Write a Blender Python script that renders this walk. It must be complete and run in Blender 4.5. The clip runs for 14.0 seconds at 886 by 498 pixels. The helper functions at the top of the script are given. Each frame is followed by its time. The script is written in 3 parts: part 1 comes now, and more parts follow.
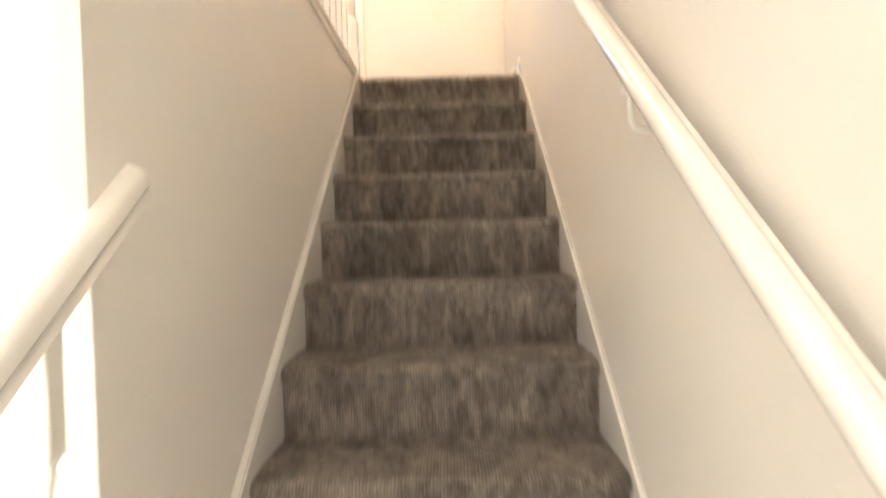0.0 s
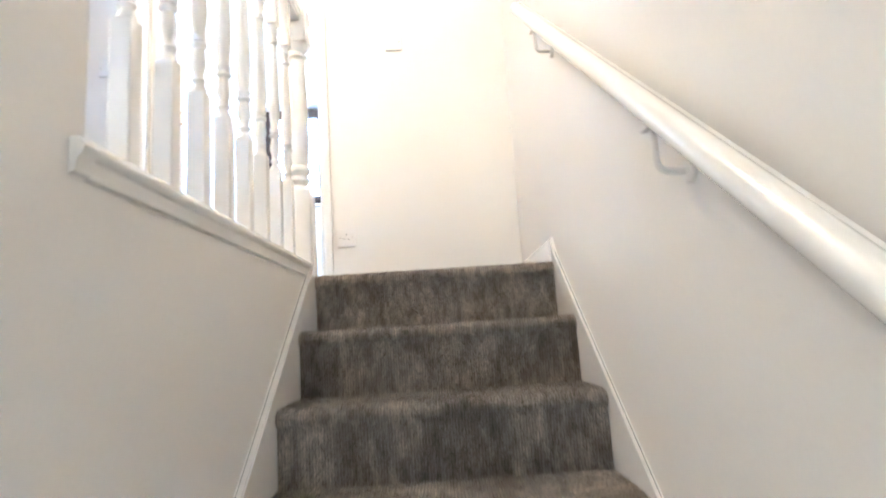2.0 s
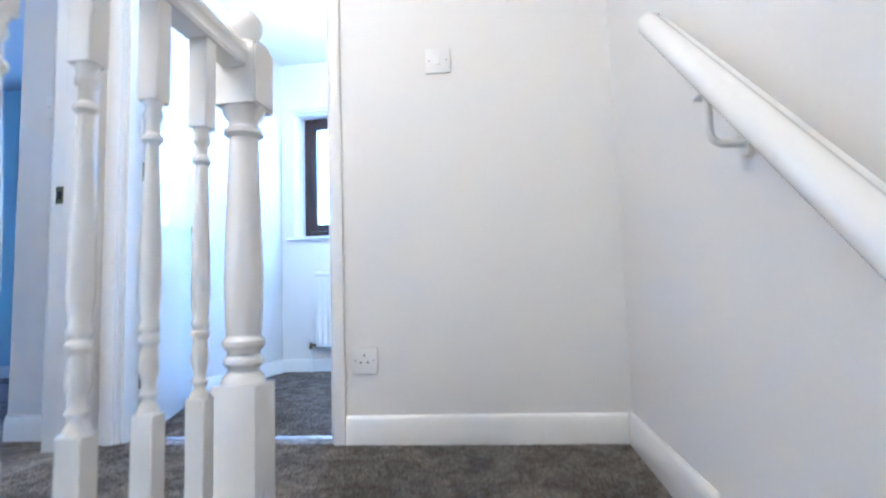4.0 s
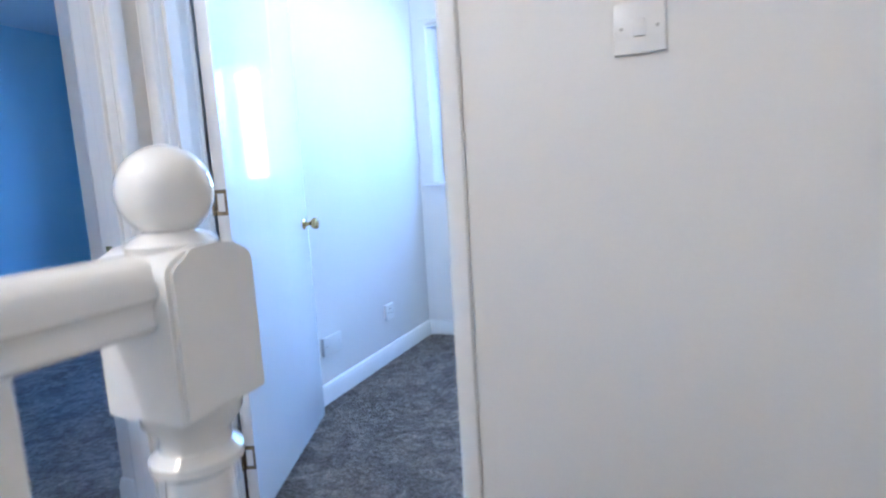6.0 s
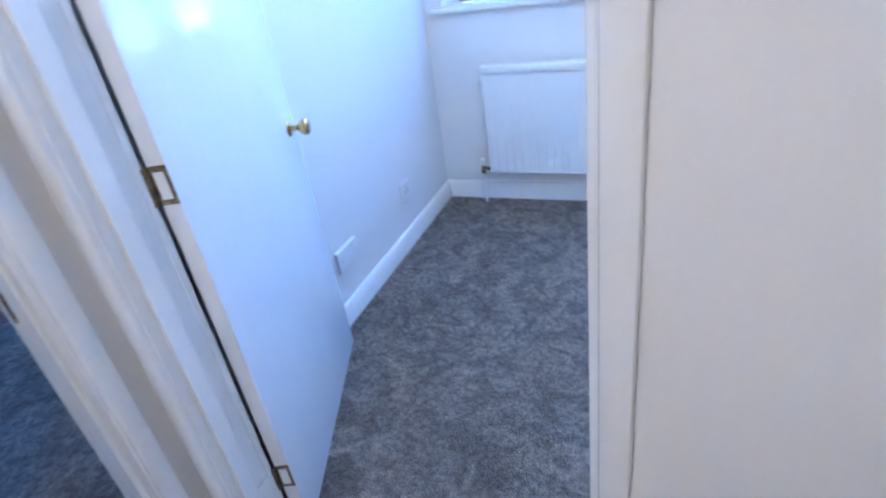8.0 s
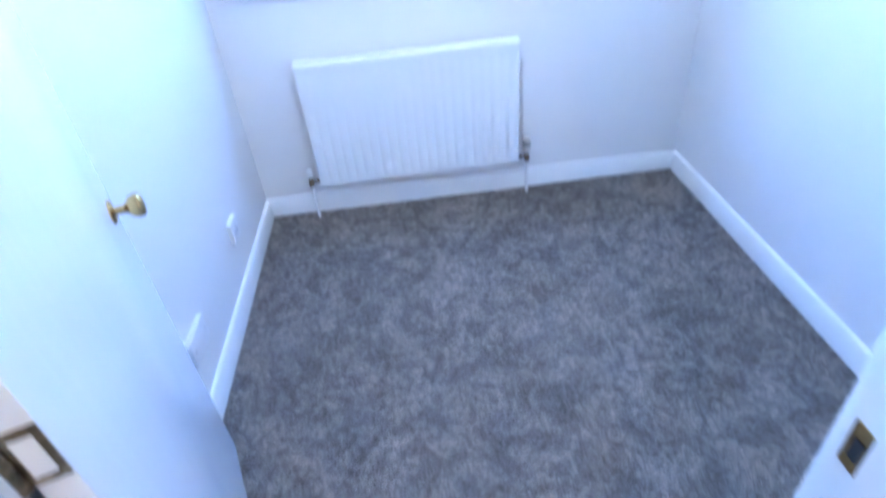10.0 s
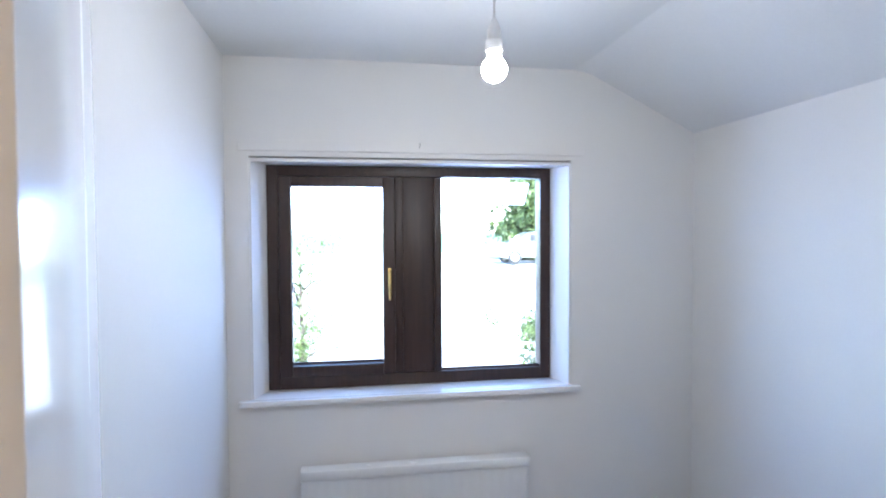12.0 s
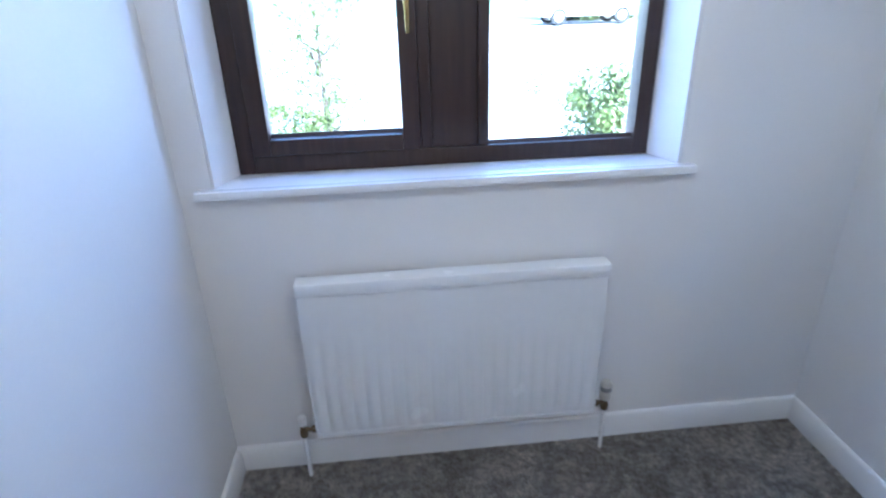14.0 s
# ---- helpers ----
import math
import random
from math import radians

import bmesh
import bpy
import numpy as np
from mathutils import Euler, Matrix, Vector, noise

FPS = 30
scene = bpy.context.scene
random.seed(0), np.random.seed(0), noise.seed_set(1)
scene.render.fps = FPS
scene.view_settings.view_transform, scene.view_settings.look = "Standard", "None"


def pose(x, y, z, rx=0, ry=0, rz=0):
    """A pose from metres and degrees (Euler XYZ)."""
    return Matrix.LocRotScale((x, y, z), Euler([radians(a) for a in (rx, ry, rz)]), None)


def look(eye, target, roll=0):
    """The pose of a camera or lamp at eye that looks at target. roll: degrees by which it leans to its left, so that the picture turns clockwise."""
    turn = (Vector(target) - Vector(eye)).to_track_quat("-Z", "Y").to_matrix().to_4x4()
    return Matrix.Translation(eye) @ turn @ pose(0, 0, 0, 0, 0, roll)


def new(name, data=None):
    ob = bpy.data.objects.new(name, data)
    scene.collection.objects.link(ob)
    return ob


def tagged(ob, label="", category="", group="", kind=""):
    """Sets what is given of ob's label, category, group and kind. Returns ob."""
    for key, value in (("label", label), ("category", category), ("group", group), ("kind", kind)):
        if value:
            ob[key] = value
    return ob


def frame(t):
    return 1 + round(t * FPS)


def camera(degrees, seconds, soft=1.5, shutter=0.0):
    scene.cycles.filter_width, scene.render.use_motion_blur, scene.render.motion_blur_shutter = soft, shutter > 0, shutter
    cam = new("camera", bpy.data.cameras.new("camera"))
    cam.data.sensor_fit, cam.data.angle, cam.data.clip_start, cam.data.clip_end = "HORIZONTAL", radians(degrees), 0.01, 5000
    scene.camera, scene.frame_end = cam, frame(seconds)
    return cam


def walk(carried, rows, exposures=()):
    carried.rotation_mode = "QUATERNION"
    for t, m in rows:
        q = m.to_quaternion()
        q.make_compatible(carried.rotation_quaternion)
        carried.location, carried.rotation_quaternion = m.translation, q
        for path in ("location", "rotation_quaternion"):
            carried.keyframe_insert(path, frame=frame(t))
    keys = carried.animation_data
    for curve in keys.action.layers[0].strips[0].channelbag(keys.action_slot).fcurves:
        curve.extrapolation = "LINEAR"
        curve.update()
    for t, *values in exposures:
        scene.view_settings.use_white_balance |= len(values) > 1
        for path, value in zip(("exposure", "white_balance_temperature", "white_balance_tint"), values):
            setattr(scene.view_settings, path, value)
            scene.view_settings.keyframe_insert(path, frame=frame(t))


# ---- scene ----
cam = camera(76.5, 14.0, soft=2.0, shutter=0.5)
PATH = [
    (0, (0.067, -2.874, -0.813), (0.044, -0.874, -0.859), -1.4),
    (0.5, (0.03, -2.569, -0.746), (0.004, -0.602, -0.386), -1.4),
    (1, (0.024, -2.32, -0.589), (0.095, -0.345, -0.284), -2.1),
    (1.5, (0.042, -2.104, -0.413), (-0.037, -0.127, -0.122), -2.5),
    (2, (0.043, -1.892, -0.223), (0.069, 0.085, 0.079), -3.7),
    (2.5, (0.068, -1.675, -0.045), (-0.051, 0.287, 0.327), -2.6),
    (3, (0.08, -1.457, 0.11), (-0.022, 0.507, 0.474), -3.9),
    (3.5, (0.135, -1.237, 0.251), (-0.101, 0.731, 0.515), -3.4),
    (4, (0.117, -1.037, 0.436), (-0.132, 0.937, 0.638), -2.0),
    (6.5, (-0.076, -0.135, 1.129), (-1.071, 1.546, 0.699), -3.5),
    (7, (-0.139, 0.025, 1.207), (-1.247, 1.578, 0.607), -3.8),
    (9.5, (-0.830, 0.504, 1.374), (-0.819, 1.982, 0.015), -7.7),
    (10, (-0.882, 0.585, 1.405), (-0.812, 2.195, 0.210), -5.7),
    (10.5, (-1.030, 0.631, 1.530), (-0.842, 2.511, 0.858), -1.3),
    (11, (-1.090, 0.645, 1.626), (-0.825, 2.615, 1.364), 1.0),
    (11.5, (-1.107, 0.656, 1.625), (-0.834, 2.641, 1.54), 0.1),
    (12, (-1.092, 0.655, 1.628), (-0.779, 2.635, 1.568), -0.3),
    (12.5, (-0.990, 0.753, 1.583), (-0.787, 2.71, 1.214), -0.9),
    (13, (-0.91, 0.895, 1.528), (-0.83, 2.759, 0.807), -1.8),
    (13.5, (-0.923, 1.113, 1.448), (-0.811, 2.95, 0.664), -1.3),
    (14, (-1.012, 1.425, 1.437), (-0.848, 3.239, 0.611), -1.7),
]

EXPOSURES = [(0, 6.3, 6100, 9), (1, 6.4, 5300, 7), (1.5, 6.3, 5100, 5), (2, 6.2, 4850, 4), (2.5, 6.05, 4600, 3), (3, 5.85, 4300, 3), (4, 5.48, 4200, 4), (6.5, 4.85, 4150, 7), (7.2, 4.75, 4100, 9),
             (9.3, 5.1, 4150, 11), (10.2, 5.2, 4300, 12), (11, 4.6, 5250, 11), (12, 4.05, 5400, 10), (12.7, 3.77, 5100, 9), (14, 4.2, 4950, 9)]
# exposures follow the camera's own brightening
walk(cam, [(t, look(eye, target, roll)) for t, eye, target, roll in PATH],
     EXPOSURES)

# ---- world, sun and large lights ----
world = bpy.data.worlds.new("sky")
scene.world = world
world.use_nodes = True
wn = world.node_tree.nodes
sky = wn.new("ShaderNodeTexSky")
sky.sky_type, sky.sun_disc = "NISHITA", False
sky.sun_elevation, sky.sun_rotation = radians(46), radians(150)
world.node_tree.links.new(sky.outputs[0], wn["Background"].inputs["Color"])
wn["Background"].inputs["Strength"].default_value = 0.15


def lamp(name, kind, place, target, power, colour, **settings):
    data = bpy.data.lights.new(name, kind)
    data.energy, data.color = power, colour
    if kind == "SUN":
        data.angle = settings["angle"]
    elif kind == "AREA":
        data.shape, data.size, data.size_y = "RECTANGLE", settings["size"][0], settings["size"][1]
    else:
        data.shadow_soft_size = settings["radius"]
    ob = new(name, data)
    ob.matrix_world = look(place, target)
    return ob


SUN_WAY = Vector((math.sin(radians(150)) * math.cos(radians(46)), math.cos(radians(150)) * math.cos(radians(46)), math.sin(radians(46))))
lamp("sun", "SUN", SUN_WAY * 40, (0, 0, 0), 2.0, (1, 0.95, 0.88), angle=radians(0.5))
WARM = (1.0, 0.63, 0.31)
lamp("landing_bulb_light", "POINT", (-0.80, -0.62, 1.94), (0, 0, 0), 0.83, WARM, radius=0.04)
lamp("bedroom_bulb_light", "POINT", (-0.776, 1.9, 1.93), (0, 0, 0), 0.5, (1, 0.90, 0.76), radius=0.04)
# added lamp close to the solid north wall, to make the hall bright
lamp("hall_fill_light", "AREA", (-1.02, -1.372, -0.75), (-1.02, -3.0, -0.75), 3.1, (1.0, 0.86, 0.70), size=(0.94, 2.3))

# added blue lamps at two bedroom window heads, standing in for high sky light
for x, power in ((-0.84, 0.5), (-3.0, 0.7)):
    lamp("window_head_fill", "AREA", (x, 3.150, 1.80), (x, 2.150, 0.95), power, (0.38, 0.52, 1.0), size=(1.06, 0.12))


# ---- materials ----
def material(name, colour, rough=0.6, metal=0.0, grain=200.0, vary=0.06, bump=0.02, blotch=2.5, blot=0.05, coat=0.0, spec=0.5, stretch=(1, 1, 1)):
    """Colour with fine grain and broad patches, and a fine relief."""
    m = bpy.data.materials.new(name)
    m.use_nodes = True
    nt = m.node_tree
    N, L = nt.nodes.new, nt.links.new
    b = nt.nodes["Principled BSDF"]
    b.inputs["Metallic"].default_value = metal
    b.inputs["Coat Weight"].default_value = coat
    b.inputs["Coat Roughness"].default_value = 0.06
    b.inputs["Specular IOR Level"].default_value = spec
    tc, mp = N("ShaderNodeTexCoord"), N("ShaderNodeMapping")
    mp.inputs["Scale"].default_value = stretch
    L(tc.outputs["Object"], mp.inputs[0])
    n1, n2 = N("ShaderNodeTexNoise"), N("ShaderNodeTexNoise")
    n1.inputs["Scale"].default_value, n1.inputs["Detail"].default_value = grain, 3
    n2.inputs["Scale"].default_value, n2.inputs["Detail"].default_value = blotch, 4
    L(mp.outputs[0], n1.inputs["Vector"])
    L(mp.outputs[0], n2.inputs["Vector"])
    r1, r2 = N("ShaderNodeMapRange"), N("ShaderNodeMapRange")
    for r, n, a in ((r1, n1, vary), (r2, n2, blot)):
        r.inputs["From Min"].default_value, r.inputs["From Max"].default_value = 0.25, 0.75
        r.inputs["To Min"].default_value, r.inputs["To Max"].default_value = 1 - a, 1 + a
        L(n.outputs[0], r.inputs[0])
    mu = N("ShaderNodeMath")
    mu.operation = "MULTIPLY"
    L(r1.outputs[0], mu.inputs[0])
    L(r2.outputs[0], mu.inputs[1])
    mix = N("ShaderNodeVectorMath")
    mix.operation = "SCALE"
    mix.inputs[0].default_value = colour[:3]
    L(mu.outputs[0], mix.inputs["Scale"])
    L(mix.outputs[0], b.inputs["Base Color"])
    rr = N("ShaderNodeMapRange")
    rr.inputs["To Min"].default_value, rr.inputs["To Max"].default_value = max(0.02, rough - 0.06), min(1, rough + 0.06)
    L(n2.outputs[0], rr.inputs[0])
    L(rr.outputs[0], b.inputs["Roughness"])
    if bump:
        bp = N("ShaderNodeBump")
        bp.inputs["Strength"].default_value, bp.inputs["Distance"].default_value = 1.0, bump * 0.05
        L(n1.outputs[0], bp.inputs["Height"])
        L(bp.outputs[0], b.inputs["Normal"])
    return m


PAINT = material("wall_paint", (0.775, 0.757, 0.725), 0.6, grain=130, vary=0.012, bump=0.003, blotch=1.3, blot=0.025)
CEIL = material("ceiling_paint", (0.78, 0.78, 0.77), 0.8, grain=90, vary=0.015, bump=0.006, blotch=1.1, blot=0.03)
# BLUE: pale wall paint with the room's blue daylight mixed into its colour
BLUE = material("blue_daylit_wall_paint", (0.54, 0.72, 0.82), 0.6, grain=130, vary=0.02, bump=0.003, blotch=1.2, blot=0.03)
GLOSS = material("white_gloss_paint", (0.84, 0.83, 0.80), 0.2, grain=60, vary=0.012, bump=0.0012, blotch=6, blot=0.02, coat=0.4)
DOORP = material("white_door_gloss", (0.82, 0.82, 0.81), 0.25, grain=90, vary=0.01, bump=0.0007, blotch=3, blot=0.015, coat=0.42, spec=0.3, stretch=(1, 1, 0.015))
PLATE = material("white_plastic", (0.78, 0.77, 0.75), 0.3, grain=40, vary=0.01, bump=0, blotch=12, blot=0.015)
RADW = material("radiator_enamel", (0.80, 0.80, 0.78), 0.25, grain=40, vary=0.01, bump=0.002, blotch=5, blot=0.015, coat=0.2)
BROWN = material("rosewood_frame", (0.032, 0.016, 0.011), 0.45, grain=60, vary=0.4, bump=0.006, blotch=7, blot=0.25, stretch=(1, 1, 0.06))
BRASS = material("worn_brass", (0.55, 0.40, 0.16), 0.25, metal=1.0, grain=90, vary=0.15, bump=0.004, blotch=25, blot=0.25)
STEEL = material("dull_steel", (0.45, 0.44, 0.42), 0.35, metal=1.0, grain=90, vary=0.1, bump=0.003, blotch=30, blot=0.2)
GREYP = material("grey_plastic", (0.22, 0.22, 0.22), 0.4, grain=60, vary=0.04, bump=0, blotch=15, blot=0.05)
DARK = material("dark_slot", (0.02, 0.02, 0.02), 0.6, vary=0.1, bump=0)
HEADP = material("beige_plastic", (0.52, 0.49, 0.43), 0.4, grain=60, vary=0.04, bump=0, blotch=20, blot=0.06)
GILT = material("golden_hinge_brass", (0.42, 0.23, 0.06), 0.4, metal=1.0, grain=140, vary=0.35, bump=0.006, blotch=60, blot=0.45, stretch=(1, 1, 0.25))
AGED = material("aged_hinge_brass", (0.27, 0.215, 0.13), 0.38, metal=1.0, grain=120, vary=0.3, bump=0.004, blotch=60, blot=0.4)
TARN = material("tarnished_brass", (0.16, 0.12, 0.07), 0.35, metal=0.9, grain=90, vary=0.2, bump=0.003, blotch=40, blot=0.3)
CABLE = material("white_cable", (0.72, 0.71, 0.69), 0.4, vary=0.02, bump=0)


def carpet_material(name, rib):
    """Cut pile in tufted rows; rib is how plainly the rows show."""
    m = bpy.data.materials.new(name)
    m.use_nodes = True
    nt = m.node_tree
    N, L = nt.nodes.new, nt.links.new
    b = nt.nodes["Principled BSDF"]
    b.inputs["Roughness"].default_value = 0.95
    b.inputs["Specular IOR Level"].default_value = 0.15
    b.inputs["Sheen Weight"].default_value = 0.25
    b.inputs["Sheen Roughness"].default_value = 0.5
    geo = N("ShaderNodeNewGeometry")
    layers = []
    for scale, detail, lo, hi, a, z in ((240, 2, 0.32, 0.68, 0.42, 1.65), (50, 3, 0.35, 0.65, 0.68, 1.30), (10, 3, 0.38, 0.60, 0.66, 1.18), (3, 4, 0.36, 0.64, 0.84, 1.16)):
        n = N("ShaderNodeTexNoise")
        n.inputs["Scale"].default_value, n.inputs["Detail"].default_value = scale, detail
        n.inputs["Distortion"].default_value = 0.4 if scale > 20 else 1.3
        mp = N("ShaderNodeMapping")
        mp.inputs["Scale"].default_value = (1, 1, 1 if scale > 100 else 0.35)
        L(geo.outputs["Position"], mp.inputs[0])
        L(mp.outputs[0], n.inputs["Vector"])
        r = N("ShaderNodeMapRange")
        for key, value in (("From Min", lo), ("From Max", hi), ("To Min", a), ("To Max", z)):
            r.inputs[key].default_value = value
        L(n.outputs[0], r.inputs[0])
        layers.append((n, r))
    m1, m2 = N("ShaderNodeMath"), N("ShaderNodeMath")
    m1.operation = m2.operation = "MULTIPLY"
    L(layers[0][1].outputs[0], m1.inputs[0])
    L(layers[1][1].outputs[0], m1.inputs[1])
    L(m1.outputs[0], m2.inputs[0])
    broad = N("ShaderNodeMath")
    broad.operation = "MULTIPLY"
    L(layers[2][1].outputs[0], broad.inputs[0])
    L(layers[3][1].outputs[0], broad.inputs[1])
    L(broad.outputs[0], m2.inputs[1])
    sc = N("ShaderNodeVectorMath")
    sc.operation = "SCALE"
    sc.inputs[0].default_value = (0.355, 0.308, 0.254)
    if rib:
        sep, row, wave, depth, m3 = N("ShaderNodeSeparateXYZ"), N("ShaderNodeMath"), N("ShaderNodeMath"), N("ShaderNodeMapRange"), N("ShaderNodeMath")
        row.operation, wave.operation, m3.operation = "MULTIPLY", "SINE", "MULTIPLY"
        row.inputs[1].default_value = 2 * math.pi / 0.0075
        L(geo.outputs["Position"], sep.inputs[0])
        L(sep.outputs["X"], row.inputs[0])
        L(row.outputs[0], wave.inputs[0])
        for key, value in (("From Min", -1), ("From Max", 1), ("To Min", 1 - rib), ("To Max", 1 + rib)):
            depth.inputs[key].default_value = value
        L(wave.outputs[0], depth.inputs[0])
        L(depth.outputs[0], m3.inputs[0])
        L(m2.outputs[0], m3.inputs[1])
        m2 = m3
    L(m2.outputs[0], sc.inputs["Scale"])
    L(sc.outputs[0], b.inputs["Base Color"])
    bp = N("ShaderNodeBump")
    bp.inputs["Strength"].default_value, bp.inputs["Distance"].default_value = 1.0, 0.006
    L(m1.outputs[0], bp.inputs["Height"])
    L(bp.outputs[0], b.inputs["Normal"])
    return m


CARPET = carpet_material("grey_carpet", 0.0)
STAIRC = carpet_material("ribbed_stair_carpet", 0.22)


def glass_material():
    m = bpy.data.materials.new("window_glass")
    m.use_nodes = True
    b = m.node_tree.nodes["Principled BSDF"]
    b.inputs["Transmission Weight"].default_value = 1.0
    b.inputs["Roughness"].default_value = 0.0
    b.inputs["IOR"].default_value = 1.45
    b.inputs["Base Color"].default_value = (0.97, 0.99, 0.98, 1)
    return m


GLASS = glass_material()


def glow_material(name, colour, strength):
    m = bpy.data.materials.new(name)
    m.use_nodes = True
    b = m.node_tree.nodes["Principled BSDF"]
    b.inputs["Base Color"].default_value = (0.9, 0.9, 0.9, 1)
    b.inputs["Emission Color"].default_value = (*colour, 1)
    b.inputs["Emission Strength"].default_value = strength
    return m


BULB = glow_material("lit_bulb", (1.0, 0.93, 0.85), 6.0)
GRASS = material("grass", (0.07, 0.11, 0.03), 0.9, grain=30, vary=0.4, bump=0.2, blotch=0.6, blot=0.3)
PAVE = material("pale_drive", (0.31, 0.30, 0.28), 0.9, grain=40, vary=0.15, bump=0.1, blotch=0.5, blot=0.12)
BARK = material("bark", (0.12, 0.09, 0.065), 0.9, grain=25, vary=0.35, bump=0.3, blotch=4, blot=0.2)
LEAF = material("leaves", (0.075, 0.105, 0.02), 0.6, grain=8, vary=0.5, bump=0, blotch=1.5, blot=0.35)
FENCE = material("grey_fence_timber", (0.22, 0.19, 0.16), 0.85, grain=30, vary=0.25, bump=0.05, blotch=3, blot=0.2)
BRICK = material("pale_render", (0.55, 0.50, 0.43), 0.9, grain=20, vary=0.1, bump=0.05, blotch=1, blot=0.1)
TILE = material("roof_tile", (0.20, 0.13, 0.10), 0.8, grain=10, vary=0.2, bump=0.1, blotch=2, blot=0.15)
CARP = material("silver_car_paint", (0.42, 0.45, 0.48), 0.25, metal=0.4, grain=300, vary=0.03, bump=0, blotch=2, blot=0.03, coat=0.8)
RUBBER = material("rubber", (0.02, 0.02, 0.02), 0.8, vary=0.1, bump=0.01)


# ---- building helpers ----
def part(name, bm, mat, parent=None, label="", smooth=False, place=None):
    """Links a bmesh as one mesh object, under parent if there is one."""
    me = bpy.data.meshes.new(name)
    bmesh.ops.recalc_face_normals(bm, faces=bm.faces)
    bm.to_mesh(me)
    bm.free()
    for mt in (mat if isinstance(mat, (list, tuple)) else [mat]):
        me.materials.append(mt)
    if smooth:
        me.shade_smooth()
        me.set_sharp_from_angle(angle=radians(38))
    ob = new(name, me)
    if place is not None:
        ob.matrix_basis = place
    if parent:
        ob.parent = parent
    if label:
        ob["label"] = label
    return ob


def structure(ob, label="", category=""):
    return tagged(ob, label, category, kind="structure")


def root(name, place, label, category, group=""):
    ob = new(name)
    ob.empty_display_size = 0.1
    ob.matrix_basis = place if isinstance(place, Matrix) else Matrix.Translation(place)
    return tagged(ob, label, category, group)


def box(bm, x0, x1, y0, y1, z0, z1, bevel=0.0, seg=2):
    vs = [bm.verts.new((x, y, z)) for x in (x0, x1) for y in (y0, y1) for z in (z0, z1)]
    fs = [bm.faces.new([vs[i] for i in q]) for q in ((0, 1, 3, 2), (4, 6, 7, 5), (0, 4, 5, 1), (2, 3, 7, 6), (0, 2, 6, 4), (1, 5, 7, 3))]
    if bevel:
        bmesh.ops.bevel(bm, geom=list({e for f in fs for e in f.edges}), offset=bevel, segments=seg, affect="EDGES", profile=0.6)
    return bm


def boxes(*rows, bevel=0.0):
    bm = bmesh.new()
    for r in rows:
        box(bm, *r, bevel=bevel)
    return bm


def sweep(section, a, b, side, up):
    """A prism: section points (s, u) along side and up, from a to b."""
    bm = bmesh.new()
    a, b, side, up = Vector(a), Vector(b), Vector(side), Vector(up)
    rings = [[bm.verts.new(p + side * s + up * u) for s, u in section] for p in (a, b)]
    n = len(section)
    for i in range(n):
        bm.faces.new((rings[0][i], rings[0][(i + 1) % n], rings[1][(i + 1) % n], rings[1][i]))
    bm.faces.new(rings[0])
    bm.faces.new(rings[1])
    return bm


def lathe(profile, seg=20, bm=None, centre=(0, 0, 0), axis="z"):
    """Turns (radius, height) pairs about an axis."""
    bm = bm or bmesh.new()
    c = Vector(centre)
    rings = []
    for r, h in profile:
        ring = []
        for i in range(seg):
            a = 2 * math.pi * i / seg
            p = (r * math.cos(a), r * math.sin(a), h)
            if axis == "y":
                p = (p[0], h, p[1])
            elif axis == "x":
                p = (h, p[0], p[1])
            ring.append(bm.verts.new(c + Vector(p)))
        rings.append(ring)
    for a, b in zip(rings, rings[1:]):
        for i in range(seg):
            bm.faces.new((a[i], a[(i + 1) % seg], b[(i + 1) % seg], b[i]))
    bm.faces.new(rings[0])
    bm.faces.new(rings[-1])
    return bm


def tube(points, radius, seg=10, bm=None):
    """A round bar along points."""
    bm = bm or bmesh.new()
    pts = [Vector(p) for p in points]
    rings = []
    for i, p in enumerate(pts):
        way = (pts[min(i + 1, len(pts) - 1)] - pts[max(i - 1, 0)]).normalized()
        u = way.orthogonal().normalized() if abs(way.z) > 0.99 else way.cross(Vector((0, 0, 1))).normalized()
        v = way.cross(u)
        r = radius[i] if isinstance(radius, (list, tuple)) else radius
        rings.append([bm.verts.new(p + r * (u * math.cos(2 * math.pi * k / seg) + v * math.sin(2 * math.pi * k / seg))) for k in range(seg)])
    for a, b in zip(rings, rings[1:]):
        # align the rings so that the bar does not twist
        k0 = min(range(seg), key=lambda k: (b[k].co - a[0].co).length)
        b[:] = b[k0:] + b[:k0]
        if (b[1].co - a[1].co).length > (b[-1].co - a[1].co).length:
            b[:] = [b[0]] + b[:0:-1]
        for i in range(seg):
            bm.faces.new((a[i], a[(i + 1) % seg], b[(i + 1) % seg], b[i]))
    bm.faces.new(rings[0])
    bm.faces.new(rings[-1])
    return bm


def bend(a, b, c, steps=6):
    """Points of a rounded corner from a by b to c."""
    a, b, c = Vector(a), Vector(b), Vector(c)
    return [a.lerp(b, t).lerp(b.lerp(c, t), t) for t in (i / steps for i in range(steps + 1))]


